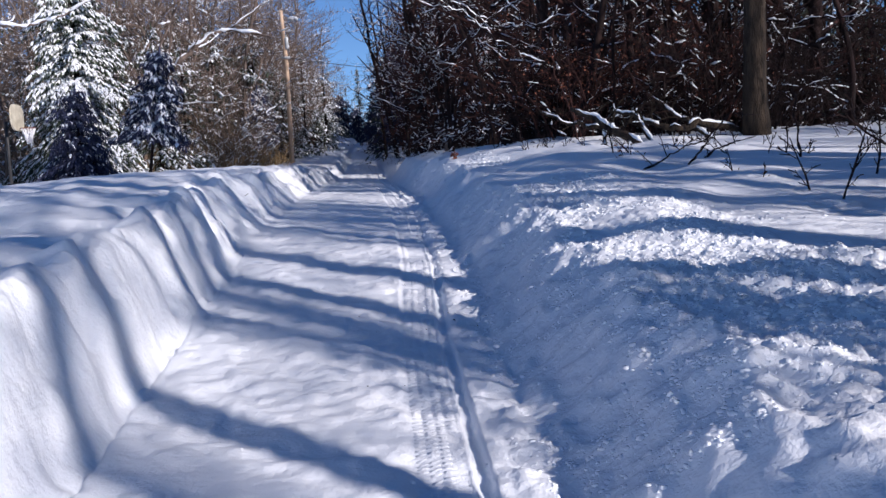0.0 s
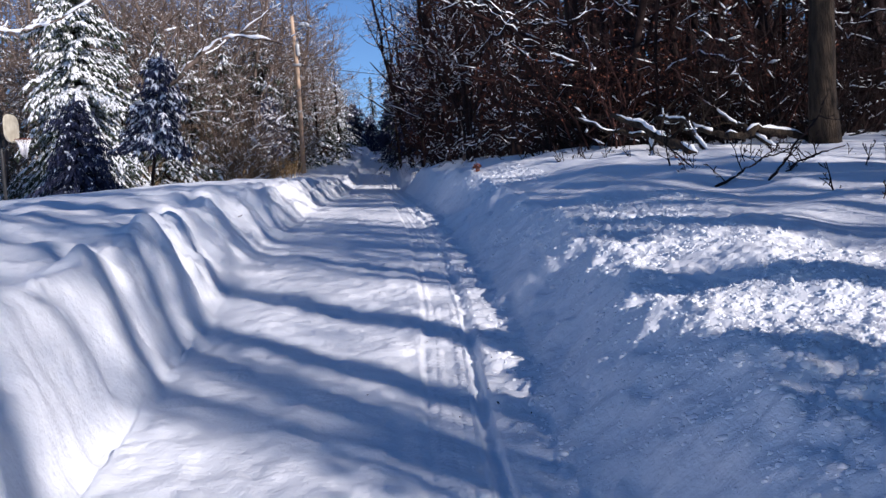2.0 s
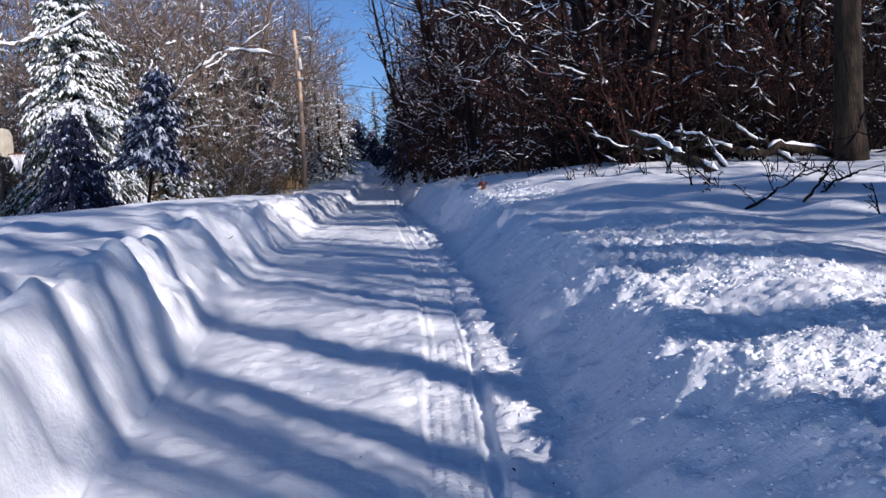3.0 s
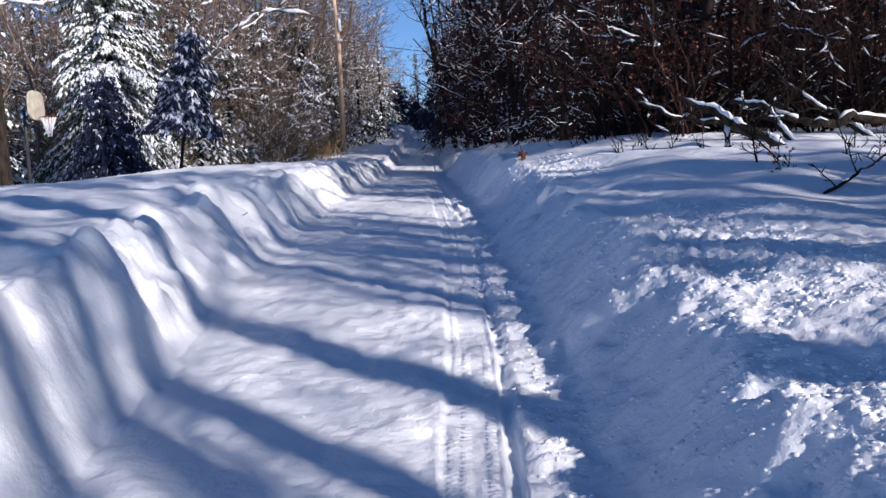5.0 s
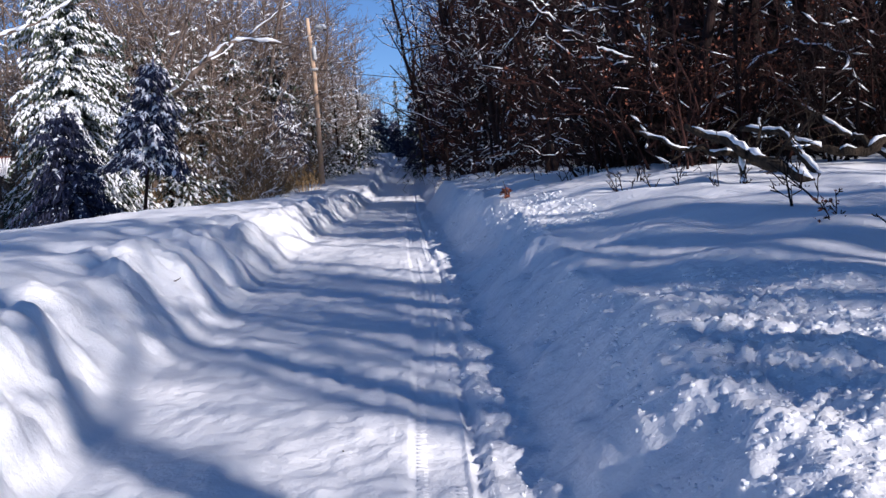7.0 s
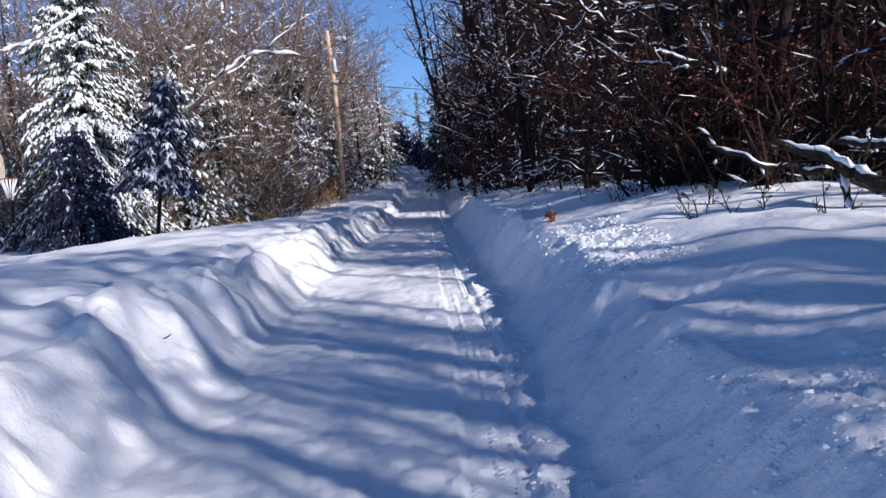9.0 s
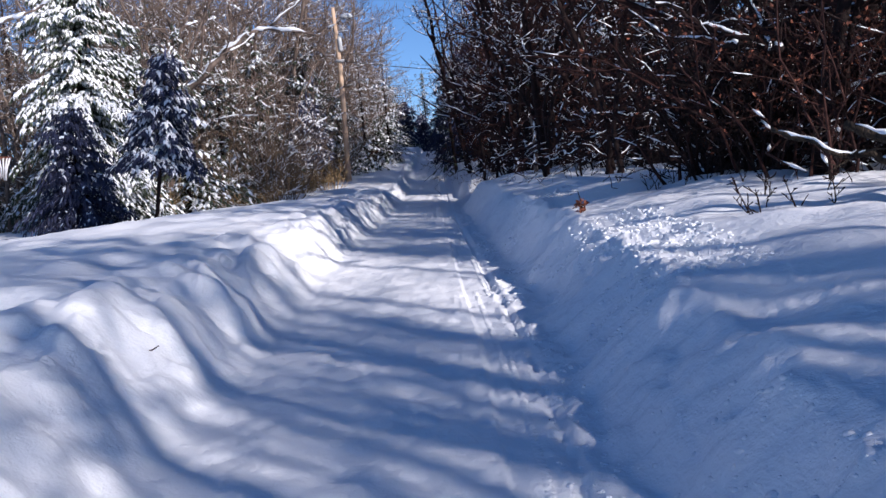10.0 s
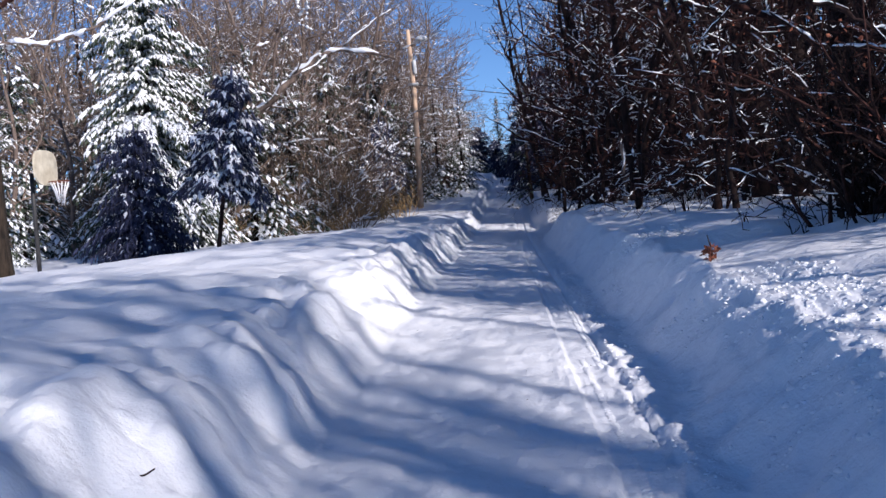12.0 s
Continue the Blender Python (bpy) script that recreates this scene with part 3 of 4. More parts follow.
set_down(bush_brown, -16.0, 45.0, 0)
set_down(bush_deep, 7.0, 21.0, 0)
set_down(tall_a, 5.6, 19.5, 30)
set_down(tall_b, 3.6, 18.6, 200)
set_down(tall_c, 2.0, 27.5, 120)
set_down(tall_d, -14.0, 62.0, 0)
set_down(tall_e, -14.0, 47.0, 0)
set_down(tall_f, 9.0, 30.0, 0)
# the next two stand out of view, added for their shadows
set_down(tall_g, 4.0, 0.4, 0)
set_down(tall_h, 7.8, -1.5, 0)
set_down(tall_k, 3.1, 17.4, 0)
set_down(tall_m, 3.0, 19.8, 0)
set_down(tall_n, -10.8, 66.0, 0)
set_down(slim, 2.9, 16.8, 0)
set_down(bush_dark, 4.4, 17.6, 0)
set_down(bush_tan, -10.0, 44.5, 0)
set_down(bush_leaf, 1.8, 31.0, 0)

for x, y, s in ((-10.6, 46.0, 1.3), (-11.6, 45.0, 1.1), (-9.8, 47.5, 1.3), (-12.4, 47.0, 1.5), (-11.0, 48.0, 1.6), (-9.4, 45.5, 0.9), (-13.2, 44.5, 1.3)):
    again(bush_brown if s > 1.25 else bush_tan, x, y, x * 90, s if s > 1.25 else s * 1.4)
wood = random.Random(5)


def edge_right(y):
    """How far to the right of the lane the wood begins."""
    return float(np.interp(y, [-30, 6, 12, 17, 24, 30, 40, 60, 200], [4.3, 4.0, 4.8, 3.4, 3.1, 2.7, 2.1, 1.8, 1.9]))


def edge_left(y):
    return float(np.interp(y, [-30, 20, 36, 45, 54, 62, 75, 200], [16, 15, 12.0, 8.0, 5.5, 3.9, 3.3, 3.3]))


def scatter(kinds, count, y0, y1, deep, side, power=1.0, size=(0.8, 1.2), edge=0.0):
    for _ in range(count):
        y = y0 + (y1 - y0) * wood.random()
        off = (edge_right(y) if side > 0 else edge_left(y)) + edge + deep * wood.random() ** power
        x = float(lane_x(y)) + side * off
        if side > 0 and abs(0.67 * x + 0.74 * y - 31.4) < 1.4:
            continue  # the side track keeps a gap open to the sun
        again(wood.choice(kinds), x, y, wood.uniform(0, 360), wood.uniform(*size), (wood.uniform(-4, 4), wood.uniform(-4, 4)))


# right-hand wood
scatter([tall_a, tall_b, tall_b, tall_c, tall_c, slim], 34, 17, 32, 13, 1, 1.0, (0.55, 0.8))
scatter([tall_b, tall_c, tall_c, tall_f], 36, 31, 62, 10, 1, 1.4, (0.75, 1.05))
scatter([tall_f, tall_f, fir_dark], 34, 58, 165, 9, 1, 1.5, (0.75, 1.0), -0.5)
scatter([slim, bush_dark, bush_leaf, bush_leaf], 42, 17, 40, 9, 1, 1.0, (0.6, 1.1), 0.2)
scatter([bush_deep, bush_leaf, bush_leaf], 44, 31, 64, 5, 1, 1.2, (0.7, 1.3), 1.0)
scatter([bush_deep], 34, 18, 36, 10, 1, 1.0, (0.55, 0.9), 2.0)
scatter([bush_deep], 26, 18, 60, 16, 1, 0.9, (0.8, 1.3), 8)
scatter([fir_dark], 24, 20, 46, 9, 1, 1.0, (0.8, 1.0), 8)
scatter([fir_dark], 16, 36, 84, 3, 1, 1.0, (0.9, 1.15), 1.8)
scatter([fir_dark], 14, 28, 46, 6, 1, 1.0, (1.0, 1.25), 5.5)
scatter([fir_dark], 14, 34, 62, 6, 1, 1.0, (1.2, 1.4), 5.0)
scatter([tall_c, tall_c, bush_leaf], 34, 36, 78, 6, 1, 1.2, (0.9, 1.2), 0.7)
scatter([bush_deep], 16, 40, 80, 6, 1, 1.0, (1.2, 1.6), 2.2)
# row of unseen spruces, added sunward to shade the right-hand wood
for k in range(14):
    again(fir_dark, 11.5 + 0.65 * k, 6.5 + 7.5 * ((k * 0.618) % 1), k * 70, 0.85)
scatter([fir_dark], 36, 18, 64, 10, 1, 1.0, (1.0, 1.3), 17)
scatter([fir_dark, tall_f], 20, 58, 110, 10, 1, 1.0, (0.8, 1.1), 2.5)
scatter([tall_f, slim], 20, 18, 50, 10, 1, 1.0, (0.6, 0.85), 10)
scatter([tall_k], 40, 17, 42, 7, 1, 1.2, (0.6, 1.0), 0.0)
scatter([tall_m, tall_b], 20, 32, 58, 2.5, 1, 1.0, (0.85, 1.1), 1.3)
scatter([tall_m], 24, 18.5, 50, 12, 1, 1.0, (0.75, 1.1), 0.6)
# mostly unseen trees and shrubs, added beside and behind the walker to throw shadows
for x, y, kind, s in ((4.6, 2.0, tall_g, 0.6), (5.2, 2.12, tall_g, 1.12), (4.2, 4.25, tall_g, 1.0), (6.0, 2.75, tall_g, 1.1), (5.2, 5.4, tall_g, 0.8), (6.0, 6.5, tall_b, 1.0), (7.5, 5.6, tall_g, 0.9),
                      (9.0, 4.2, tall_a, 0.8), (7.2, 7.0, tall_g, 0.8), (10.5, 4.5, tall_g, 1.0), (8.0, 10.3, tall_g, 0.7), (9.5, 9.5, slim, 1.5), (12.0, 7.0, tall_b, 0.8), (11.0, 10.0, tall_b, 0.85), (13.0, 9.0, tall_g, 0.8),
                      (16.0, 9.0, tall_a, 0.75), (14.0, 12.5, tall_b, 0.8), (17.5, 13.0, tall_g, 0.8), (7.0, -4.5, tall_g, 1.0), (11.5, -7.0, tall_a, 1.0), (5.5, -11.0, tall_g, 1.0), (13.0, 0.5, tall_g, 1.0), (9.0, -14.0, tall_b, 1.0)):
    again(kind, x, y, x * 97 + y * 31, s)
for x, y, kind, s in ((9.3, 4.4, tall_h, 0.95), (10.6, 2.7, tall_h, 1.0), (8.2, 6.3, tall_h, 0.9), (8.2, 4.1, tall_g, 0.85), (7.6, 5.0, tall_g, 0.7), (9.8, 3.6, tall_b, 0.8), (8.0, -1.2, tall_g, 0.9), (10.0, -2.9, tall_g, 0.95), (6.2, -2.6, tall_g, 0.9), (11.6, 0.5, tall_b, 0.95), (12.2, 1.5, tall_g, 1.0),
                      (4.7, 3.4, bush_deep, 0.5), (5.4, 1.6, bush_deep, 0.55), (5.9, 4.4, bush_deep, 0.6), (6.6, 2.2, bush_deep, 0.7), (4.9, 5.2, bush_deep, 0.42), (6.9, 0.4, bush_deep, 0.7), (7.4, 3.4, bush_deep, 0.75), (6.2, 6.0, bush_deep, 0.55), (5.6, -0.6, bush_deep, 0.6), (7.9, 1.4, bush_deep, 0.8), (7.6, 5.6, bush_deep, 0.7), (8.4, 7.4, bush_deep, 0.7),
                      (6.4, 5.0, tall_h, 1.12), (7.2, 3.1, tall_h, 1.18), (6.8, 6.6, tall_h, 1.1), (7.4, 8.2, tall_h, 1.1), (8.3, 5.4, tall_h, 1.25), (4.0, 3.8, bush_deep, 0.5), (3.7, 4.1, bush_dark, 1.0), (4.9, 5.9, bush_deep, 0.5), (5.6, 5.4, bush_dark, 1.0),
                      (15.2, -3.4, tall_h, 1.2), (4.4, 3.6, bush_dark, 1.0), (5.2, 2.9, bush_deep, 0.55), (4.3, 2.4, bush_deep, 0.5), (4.0, 1.5, bush_deep, 0.45), (5.0, 0.7, bush_deep, 0.6), (4.5, 6.4, bush_dark, 0.8), (5.3, 6.7, bush_deep, 0.5), (6.1, 7.7, bush_deep, 0.6), (6.6, 5.0, bush_deep, 0.65), (5.0, 8.3, bush_dark, 0.9),
                      (5.2, 10.8, bush_deep, 0.55), (5.9, 12.2, bush_deep, 0.6), (8.0, 8.8, bush_deep, 0.8), (6.9, 13.2, bush_deep, 0.7),
                      (9.3, -2.7, tall_h, 1.0), (7.6, -4.4, tall_h, 1.0), (8.3, -4.6, tall_h, 0.95), (8.6, -1.9, tall_h, 1.05), (3.6, 2.4, fir_snow, 0.52), (4.1, 1.5, fir_snow, 0.5), (8.6, 2.4, tall_h, 0.95), (8.6, 4.0, tall_h, 0.95), (2.3, 20.6, tall_h, 1.15), (2.9, 20.1, tall_h, 1.2), (2.8, 20.8, tall_h, 1.1), (10.0, 2.6, tall_g, 0.8), (4.4, 18.7, tall_f, 1.05), (5.2, 18.2, tall_a, 1.0), (5.8, 17.7, tall_f, 1.1), (4.0, 19.6, tall_a, 1.0), (4.1, 5.6, bush_dark, 0.7), (5.0, 7.5, slim, 1.3), (6.5, 4.0, slim, 1.5), (7.0, 3.0, slim, 1.5), (8.0, 3.5, slim, 1.7), (6.0, 5.2, slim, 1.3)):
    again(kind, x, y, x * 97 + y * 31, s)
# left-hand wood
scatter([tall_d, tall_e, tall_e, tall_e], 60, 43, 75, 15, -1, 1.1, (0.65, 0.95))
scatter([tall_d, tall_e, fir_far, fir_snow], 40, 72, 175, 10, -1, 1.4, (0.5, 0.75))
scatter([fir_snow, fir_snow, bush_tan, tall_e], 22, 60, 120, 4, -1, 1.2, (0.5, 0.8), -0.3)
scatter([bush_tan, bush_tan, bush_brown, bush_leaf], 56, 39, 58, 9, -1, 1.1, (0.7, 1.3), -1.0)
scatter([fir_grey, fir_snow], 20, 44, 62, 10, -1, 1.0, (0.6, 1.1), 0.6)
scatter([bush_brown, bush_tan], 40, 42, 72, 14, -1, 1.0, (0.9, 1.5), 1.5)
scatter([fir_far, tall_f, tall_e], 26, 82, 160, 5, -1, 1.0, (0.5, 0.75), 0.3)
scatter([tall_n], 34, 44, 80, 14, -1, 1.1, (0.8, 1.2), 1.6)
scatter([tall_n], 18, 62, 100, 5, -1, 1.0, (0.55, 0.85), 0.4)
scatter([fir_snow, fir_grey], 16, 58, 100, 4, -1, 1.0, (0.5, 0.9), 0.2)
scatter([tall_n, tall_n, fir_dark], 28, 52, 100, 16, -1, 1.0, (1.0, 1.35), 8)
scatter([bush_leaf, bush_deep], 20, 57, 78, 2.5, -1, 1.0, (0.5, 0.8), -0.9)
scatter([bush_gold], 34, 38, 50, 4.5, -1, 1.0, (0.7, 1.2), -2.6)
scatter([tall_e, bush_tan], 20, 33, 48, 16, -1, 1.0, (0.8, 1.1), 2)
scatter([fir_dark, tall_d], 30, 48, 90, 12, -1, 1.0, (0.9, 1.3), 14)


# ---- pole with lamp and wires ----
def utility_pole(x, y):
    base = at_ground(x, y, 0.2)
    pole = new("utility_pole")
    pole.location, pole.scale = (x, y, base), (1, 1, 0.945)
    tagged(pole, "tall weathered tan wooden utility pole with a lamp arm", "utility pole")
    h = Heap()
    tube(h, [(0, 0, 0), (0.06, 0, 3.0), (0.1, 0, 6.0), (0, 0, 9.1)], [0.14, 0.125, 0.11, 0.09], 12)
    part("shaft", h, POLE_WOOD, pole)
    h = Heap()
    tube(h, [(0.02, 0, 8.3), (0.35, -0.05, 8.45), (0.62, -0.08, 8.5)], [0.035, 0.035, 0.035], 6)
    part("lamp_arm", h, GREY_METAL, pole)
    h = Heap()
    box(h, 0.35, 0.9, -0.16, 0.08, 8.48, 8.62)
    head = part("lamp_head", h, GREY_METAL, pole, "snow-capped grey lamp head")
    h = Heap()
    tube(h, [(0.42, -0.04, 8.645), (0.6, -0.04, 8.665), (0.84, -0.04, 8.64)], [0.05, 0.085, 0.05], 8)
    tagged(part("snow", h, SNOW_LAID, head, "white cap of snow"), kind="stuff")
    h = Heap()
    tube(h, [(0.66, -0.04, 8.485), (0.66, -0.04, 8.44), (0.66, -0.04, 8.4)], [0.1, 0.09, 0.05], 12)
    part("lens", h, ICE, head, "frosted round lens")
    h = Heap()
    tube(h, [(0.22, -0.1, 6.85), (0.22, -0.1, 6.9), (0.2, -0.1, 7.5), (0.2, -0.1, 7.55)], [0.06, 0.1, 0.1, 0.05], 12)
    can = part("transformer", h, GREY_METAL, pole, "small pale grey transformer can")
    for dx in (-0.04, 0.04):
        h = Heap()
        tube(h, [(0.2 + dx, -0.1, 7.54), (0.2 + dx, -0.1, 7.6), (0.2 + dx, -0.1, 7.68)], [0.018, 0.026, 0.012], 8)
        part("insulator", h, BOARD, can)
    h = Heap()
    box(h, -0.15, 0.35, -0.2, -0.1, 6.3, 6.42)
    part("wire_bracket", h, GREY_METAL, pole)
    return base


def wire(a, b, sag, r=0.012):
    s = np.linspace(0, 1, 25)[:, None]
    pts = np.array(a) * (1 - s) + np.array(b) * s
    pts[:, 2] -= sag * 4 * s[:, 0] * (1 - s[:, 0])
    h = Heap()
    tube(h, pts, np.full(25, r), 4)
    line = tagged(part("overhead_wire", h, DARK_METAL), "thin dark overhead wire dotted with snow, slung from the utility pole", "wire", "overhead wires")
    snow = Heap()
    for f in np.arange(0.01, 0.99, 0.012):
        if RNG.random() < 0.4:
            at = np.array([np.interp(f, s[:, 0], pts[:, i]) for i in range(3)])
            spray(snow, at + np.array([0, 0, r]), (pts[-1] - pts[0]) / np.linalg.norm(pts[-1] - pts[0]), np.array([0, 0, 1.0]), RNG.uniform(0.1, 0.3), r * 1.3, r * 1.8)
    tagged(part("snow", snow, SNOW_LAID, line, "dots of white snow"), kind="stuff")


PX, PY = -8.6, 55.0
pz = utility_pole(PX, PY)
wire((PX + 0.2, PY - 0.15, pz + 6.00), (8, 75, pz + 6.6), 0.5, 0.02)
wire((PX + 0.6, PY, pz + 8.13), (-3, -20, pz + 11), 1.0, 0.014)
wire((PX, PY, pz + 8.03), (-30, 52, pz + 8.0), 0.4, 0.014)


# ---- fallen limbs, bent birch and single limbs ----
def limb(name, pts, r0, r1, bark, label, category, group="", snow_r=0.0, twigs=0, seed=1, sides=8):
    """One bent limb with side twigs and a ridge of snow along its top."""
    rng = np.random.default_rng(seed)
    pts = np.array(pts, float)
    s = np.linspace(0, 1, len(pts))
    fine = np.linspace(0, 1, 6 * len(pts))
    curve = np.stack([np.interp(fine, s, pts[:, i]) for i in range(3)], 1)
    for _ in range(3):
        curve[1:-1] = (curve[:-2] + 2 * curve[1:-1] + curve[2:]) / 4
    span = np.linalg.norm(pts[-1] - pts[0])
    curve += np.stack([np.convolve(rng.normal(0, min(0.09, 0.04 * span), len(fine)), np.ones(3) / 3, "same") for _ in range(3)], 1) * np.sin(np.linspace(0.2, np.pi, len(fine)))[:, None] * 0.6
    rr = np.interp(fine, [0, 1], [r0, r1]) * (1 + 0.16 * rng.normal(0, 1, len(fine)))
    wood_heap, snow = Heap(), Heap()
    tube(wood_heap, curve, rr, sides)
    along = np.gradient(curve, axis=0)
    along /= np.linalg.norm(along, axis=1, keepdims=True) + 1e-9
    over = np.array([0, 0, 1.0]) - along * along[:, 2:3]
    over /= np.linalg.norm(over, axis=1, keepdims=True) + 1e-3
    if snow_r:
        i = 1
        while i < len(fine) - 3:
            j = min(len(fine) - 1, i + int(rng.integers(5, 16)))
            run = np.arange(i, j + 1)
            shape = np.minimum(1, 0.3 + 1.6 * np.sin(np.linspace(0.05, np.pi - 0.05, len(run)))) * rng.uniform(0.55, 1.15, len(run))
            tube(snow, curve[run] + over[run] * (rr[run] * 0.75)[:, None], (rr[run] * 0.6 + snow_r * 0.7) * shape, 6)
            i = j + int(rng.integers(0, 5))
    spec = {**BASE, **dict(levels=2, kids=[4, 4, 3], clear=0.1, angle=(35, 80), snow=0.6, snow_thick=snow_r * 0.5)}
    for _ in range(twigs):
        k = int(rng.integers(2, len(fine) - 1))
        w = rng.normal(0, 1, 3) + np.array([0, 0, 0.4])
        spread(rng, (wood_heap, wood_heap), snow if snow_r else None, None, curve[k], w / np.linalg.norm(w), span * rng.uniform(0.15, 0.4), max(0.006, rr[k] * 0.35), 1, spec)
    thing = new(name)
    tagged(thing, label, category, group)
    part("wood", wood_heap, bark, thing)
    if snow.n:
        tagged(part("snow", snow, SNOW_LAID, thing, "white ridge of snow along its top"), kind="stuff")
    return thing


FALL = ("fallen_branch", "fallen branch", "fallen branches at the wood's edge")
for seed, (pts, r0, r1, sn, tw) in enumerate((
    ([(1.9, 15.0, 2.2), (2.25, 14.6, 1.97), (2.46, 14.2, 1.8), (2.66, 13.75, 1.58)], 0.04, 0.055, 0.012, 4),
    ([(1.45, 15.3, 2.22), (1.73, 15.0, 2.04), (1.96, 14.8, 1.94), (2.2, 14.7, 1.93), (2.7, 14.9, 1.7)], 0.02, 0.032, 0.01, 4),
    ([(2.55, 15.5, 2.15), (2.83, 15.1, 2.1), (2.9, 14.7, 1.8), (2.95, 14.2, 1.55)], 0.028, 0.04, 0.01, 3),
    ([(2.95, 15.3, 2.05), (3.18, 15.0, 1.84), (3.47, 14.9, 1.8), (3.75, 14.9, 1.9), (4.6, 15.2, 1.7)], 0.035, 0.052, 0.012, 4),
    ([(3.25, 16.0, 2.42), (3.54, 15.4, 2.04), (3.7, 15.1, 1.85), (3.9, 14.7, 1.6)], 0.024, 0.036, 0.01, 3),
    ([(2.32, 14.7, 1.92), (2.26, 14.4, 1.67), (2.22, 14.2, 1.42)], 0.03, 0.035, 0.012, 0),
)):
    limb(FALL[0], pts, r0, r1, BARK_OAK, "snow-covered fallen branch lying in a tangle on the snow", FALL[1], FALL[2], sn, tw, 40 + seed)

LOW = "low snowy limb reaching out of the dark wood"
limb("bare_limb", [(3.9, 19.2, 3.1), (2.9, 19.4, 3.5), (2.3, 19.5, 3.6), (1.94, 19.6, 3.66), (1.68, 19.8, 3.82), (1.4, 19.8, 3.8), (1.05, 19.8, 3.84)], 0.045, 0.015, BARK, LOW, "branch", "limbs of the wood", 0.002, 7, 61)
limb("bare_limb", [(3.6, 18.6, 3.6), (2.5, 18.5, 3.5), (1.8, 18.5, 3.18), (1.65, 18.5, 2.97), (1.56, 18.4, 2.75), (1.72, 18.4, 2.6)], 0.035, 0.013, BARK, LOW, "branch", "limbs of the wood", 0.004, 4, 62)
limb("bare_limb", [(5.2, 21.5, 2.9), (3.6, 21.8, 3.5), (2.85, 22.0, 3.85), (2.27, 22.0, 4.4), (1.2, 22.0, 5.0)], 0.05, 0.016, BARK, LOW, "branch", "limbs of the wood", 0.003, 6, 63)
limb("bare_limb", [(4.4, 20.0, 2.6), (3.2, 20.0, 3.1), (2.3, 20.0, 3.5), (1.7, 20.0, 3.8), (1.0, 20.0, 3.82)], 0.04, 0.014, BARK, LOW, "branch", "limbs of the wood", 0.003, 6, 64)
tangle = random.Random(9)
for k in range(34):
    y = 15.7 + 3.4 * tangle.random()
    again((bush_dark, bush_leaf, bush_deep)[k % 3], 1.7 + 4.4 * tangle.random() + 0.3 * (18 - y), y, 77 * k, tangle.uniform(0.8, 1.2) if k % 3 < 2 else tangle.uniform(0.45, 0.65))
for k in range(78):
    y = tangle.uniform(16.0, 27) if k % 3 else tangle.uniform(15.6, 19)
    x = float(lane_x(y)) + edge_right(y) + tangle.uniform(-0.3, 4.0)
    z = at_ground(x, y) + tangle.uniform(0.3, 3.6)
    a, rise, way = tangle.uniform(0, 6.28), tangle.uniform(-0.2, 0.5), [(x, y, z)]
    for _ in range(tangle.randint(5, 8)):
        a, rise = a + tangle.gauss(0, 0.45), rise * 0.7 + tangle.gauss(0, 0.35)
        reach = tangle.uniform(0.18, 0.42)
        x, y, z = x + reach * math.cos(a), y + reach * math.sin(a), max(z + reach * rise, at_ground(x, y) + 0.1)
        way.append((x, y, z))
    limb("bare_limb", way, tangle.uniform(0.018, 0.045), 0.009, BARK, "crooked dark limb with snow along its top", "branch", "limbs of the wood", 0.009, 5, 100 + k, 6)
for seed, pts in enumerate(([(2.5, 10.6, 1.36), (2.78, 10.7, 1.62), (3.0, 10.8, 1.86), (3.1, 10.8, 2.06)], [(2.02, 10.5, 1.36), (2.3, 10.7, 1.46), (2.6, 10.9, 1.62), (2.9, 11.0, 1.66)], [(3.45, 10.0, 1.2), (3.44, 10.0, 1.6), (3.4, 10.0, 2.0), (3.42, 10.0, 2.3)], [(2.75, 10.9, 1.36), (3.05, 11.0, 1.5), (3.4, 11.2, 1.56)])):
    limb("fallen_branch", [(x, y, z - 1.36 + at_ground(*pts[0][:2])) for x, y, z in pts], 0.012, 0.006, BARK, "dark crooked dead branch sticking out of the snow", "fallen branch", "fallen branches at the wood's edge", 0.0, 5, 140 + seed, 6)
birch_ground = at_ground(-12.9, 42.2, 0.2)
limb("bent_birch", [(-13.0, 42.2, birch_ground), (-12.7, 42.2, 4.4), (-12.2, 42.1, 6.2), (-11.09, 42, 6.88), (-10.42, 42, 7.52), (-9.77, 42, 7.99), (-9.03, 42, 8.22), (-8.07, 42, 8.13), (-6.92, 42, 7.79)], 0.13, 0.05, BARK_GREY, "slender trunk arched over, its upper side white with snow", "tree", "", 0.08, 9, 65)
limb("bare_limb", [(-8.66, 42, 8.29), (-7.64, 42, 9.01), (-6.88, 42, 9.4)], 0.045, 0.02, BARK_GREY, "snowy limb rising from an arched birch", "branch", "limbs of the wood", 0.035, 5, 66)
limb("bare_limb", [(-12.5, 42.0, 5.2), (-12.33, 42, 7.82), (-12.13, 42, 8.08), (-11.77, 42, 8.58), (-11.21, 42, 8.72)], 0.06, 0.04, BARK_GREY, "snowy bowed limb above the spruces", "branch", "limbs of the wood", 0.06, 3, 69)

# large trunk by the hoop, with its snowy limb
old = set_down(bare_tree("bare_tree", 71, 12.0, 0.27, BARK_OAK, "thick old tree trunk with furrowed brown bark by the hoop", True, (-0.01, 0.0), clear=0.45, kids=[12, 7, 5], wobble=0.05), -13.15, 28.4, 0)
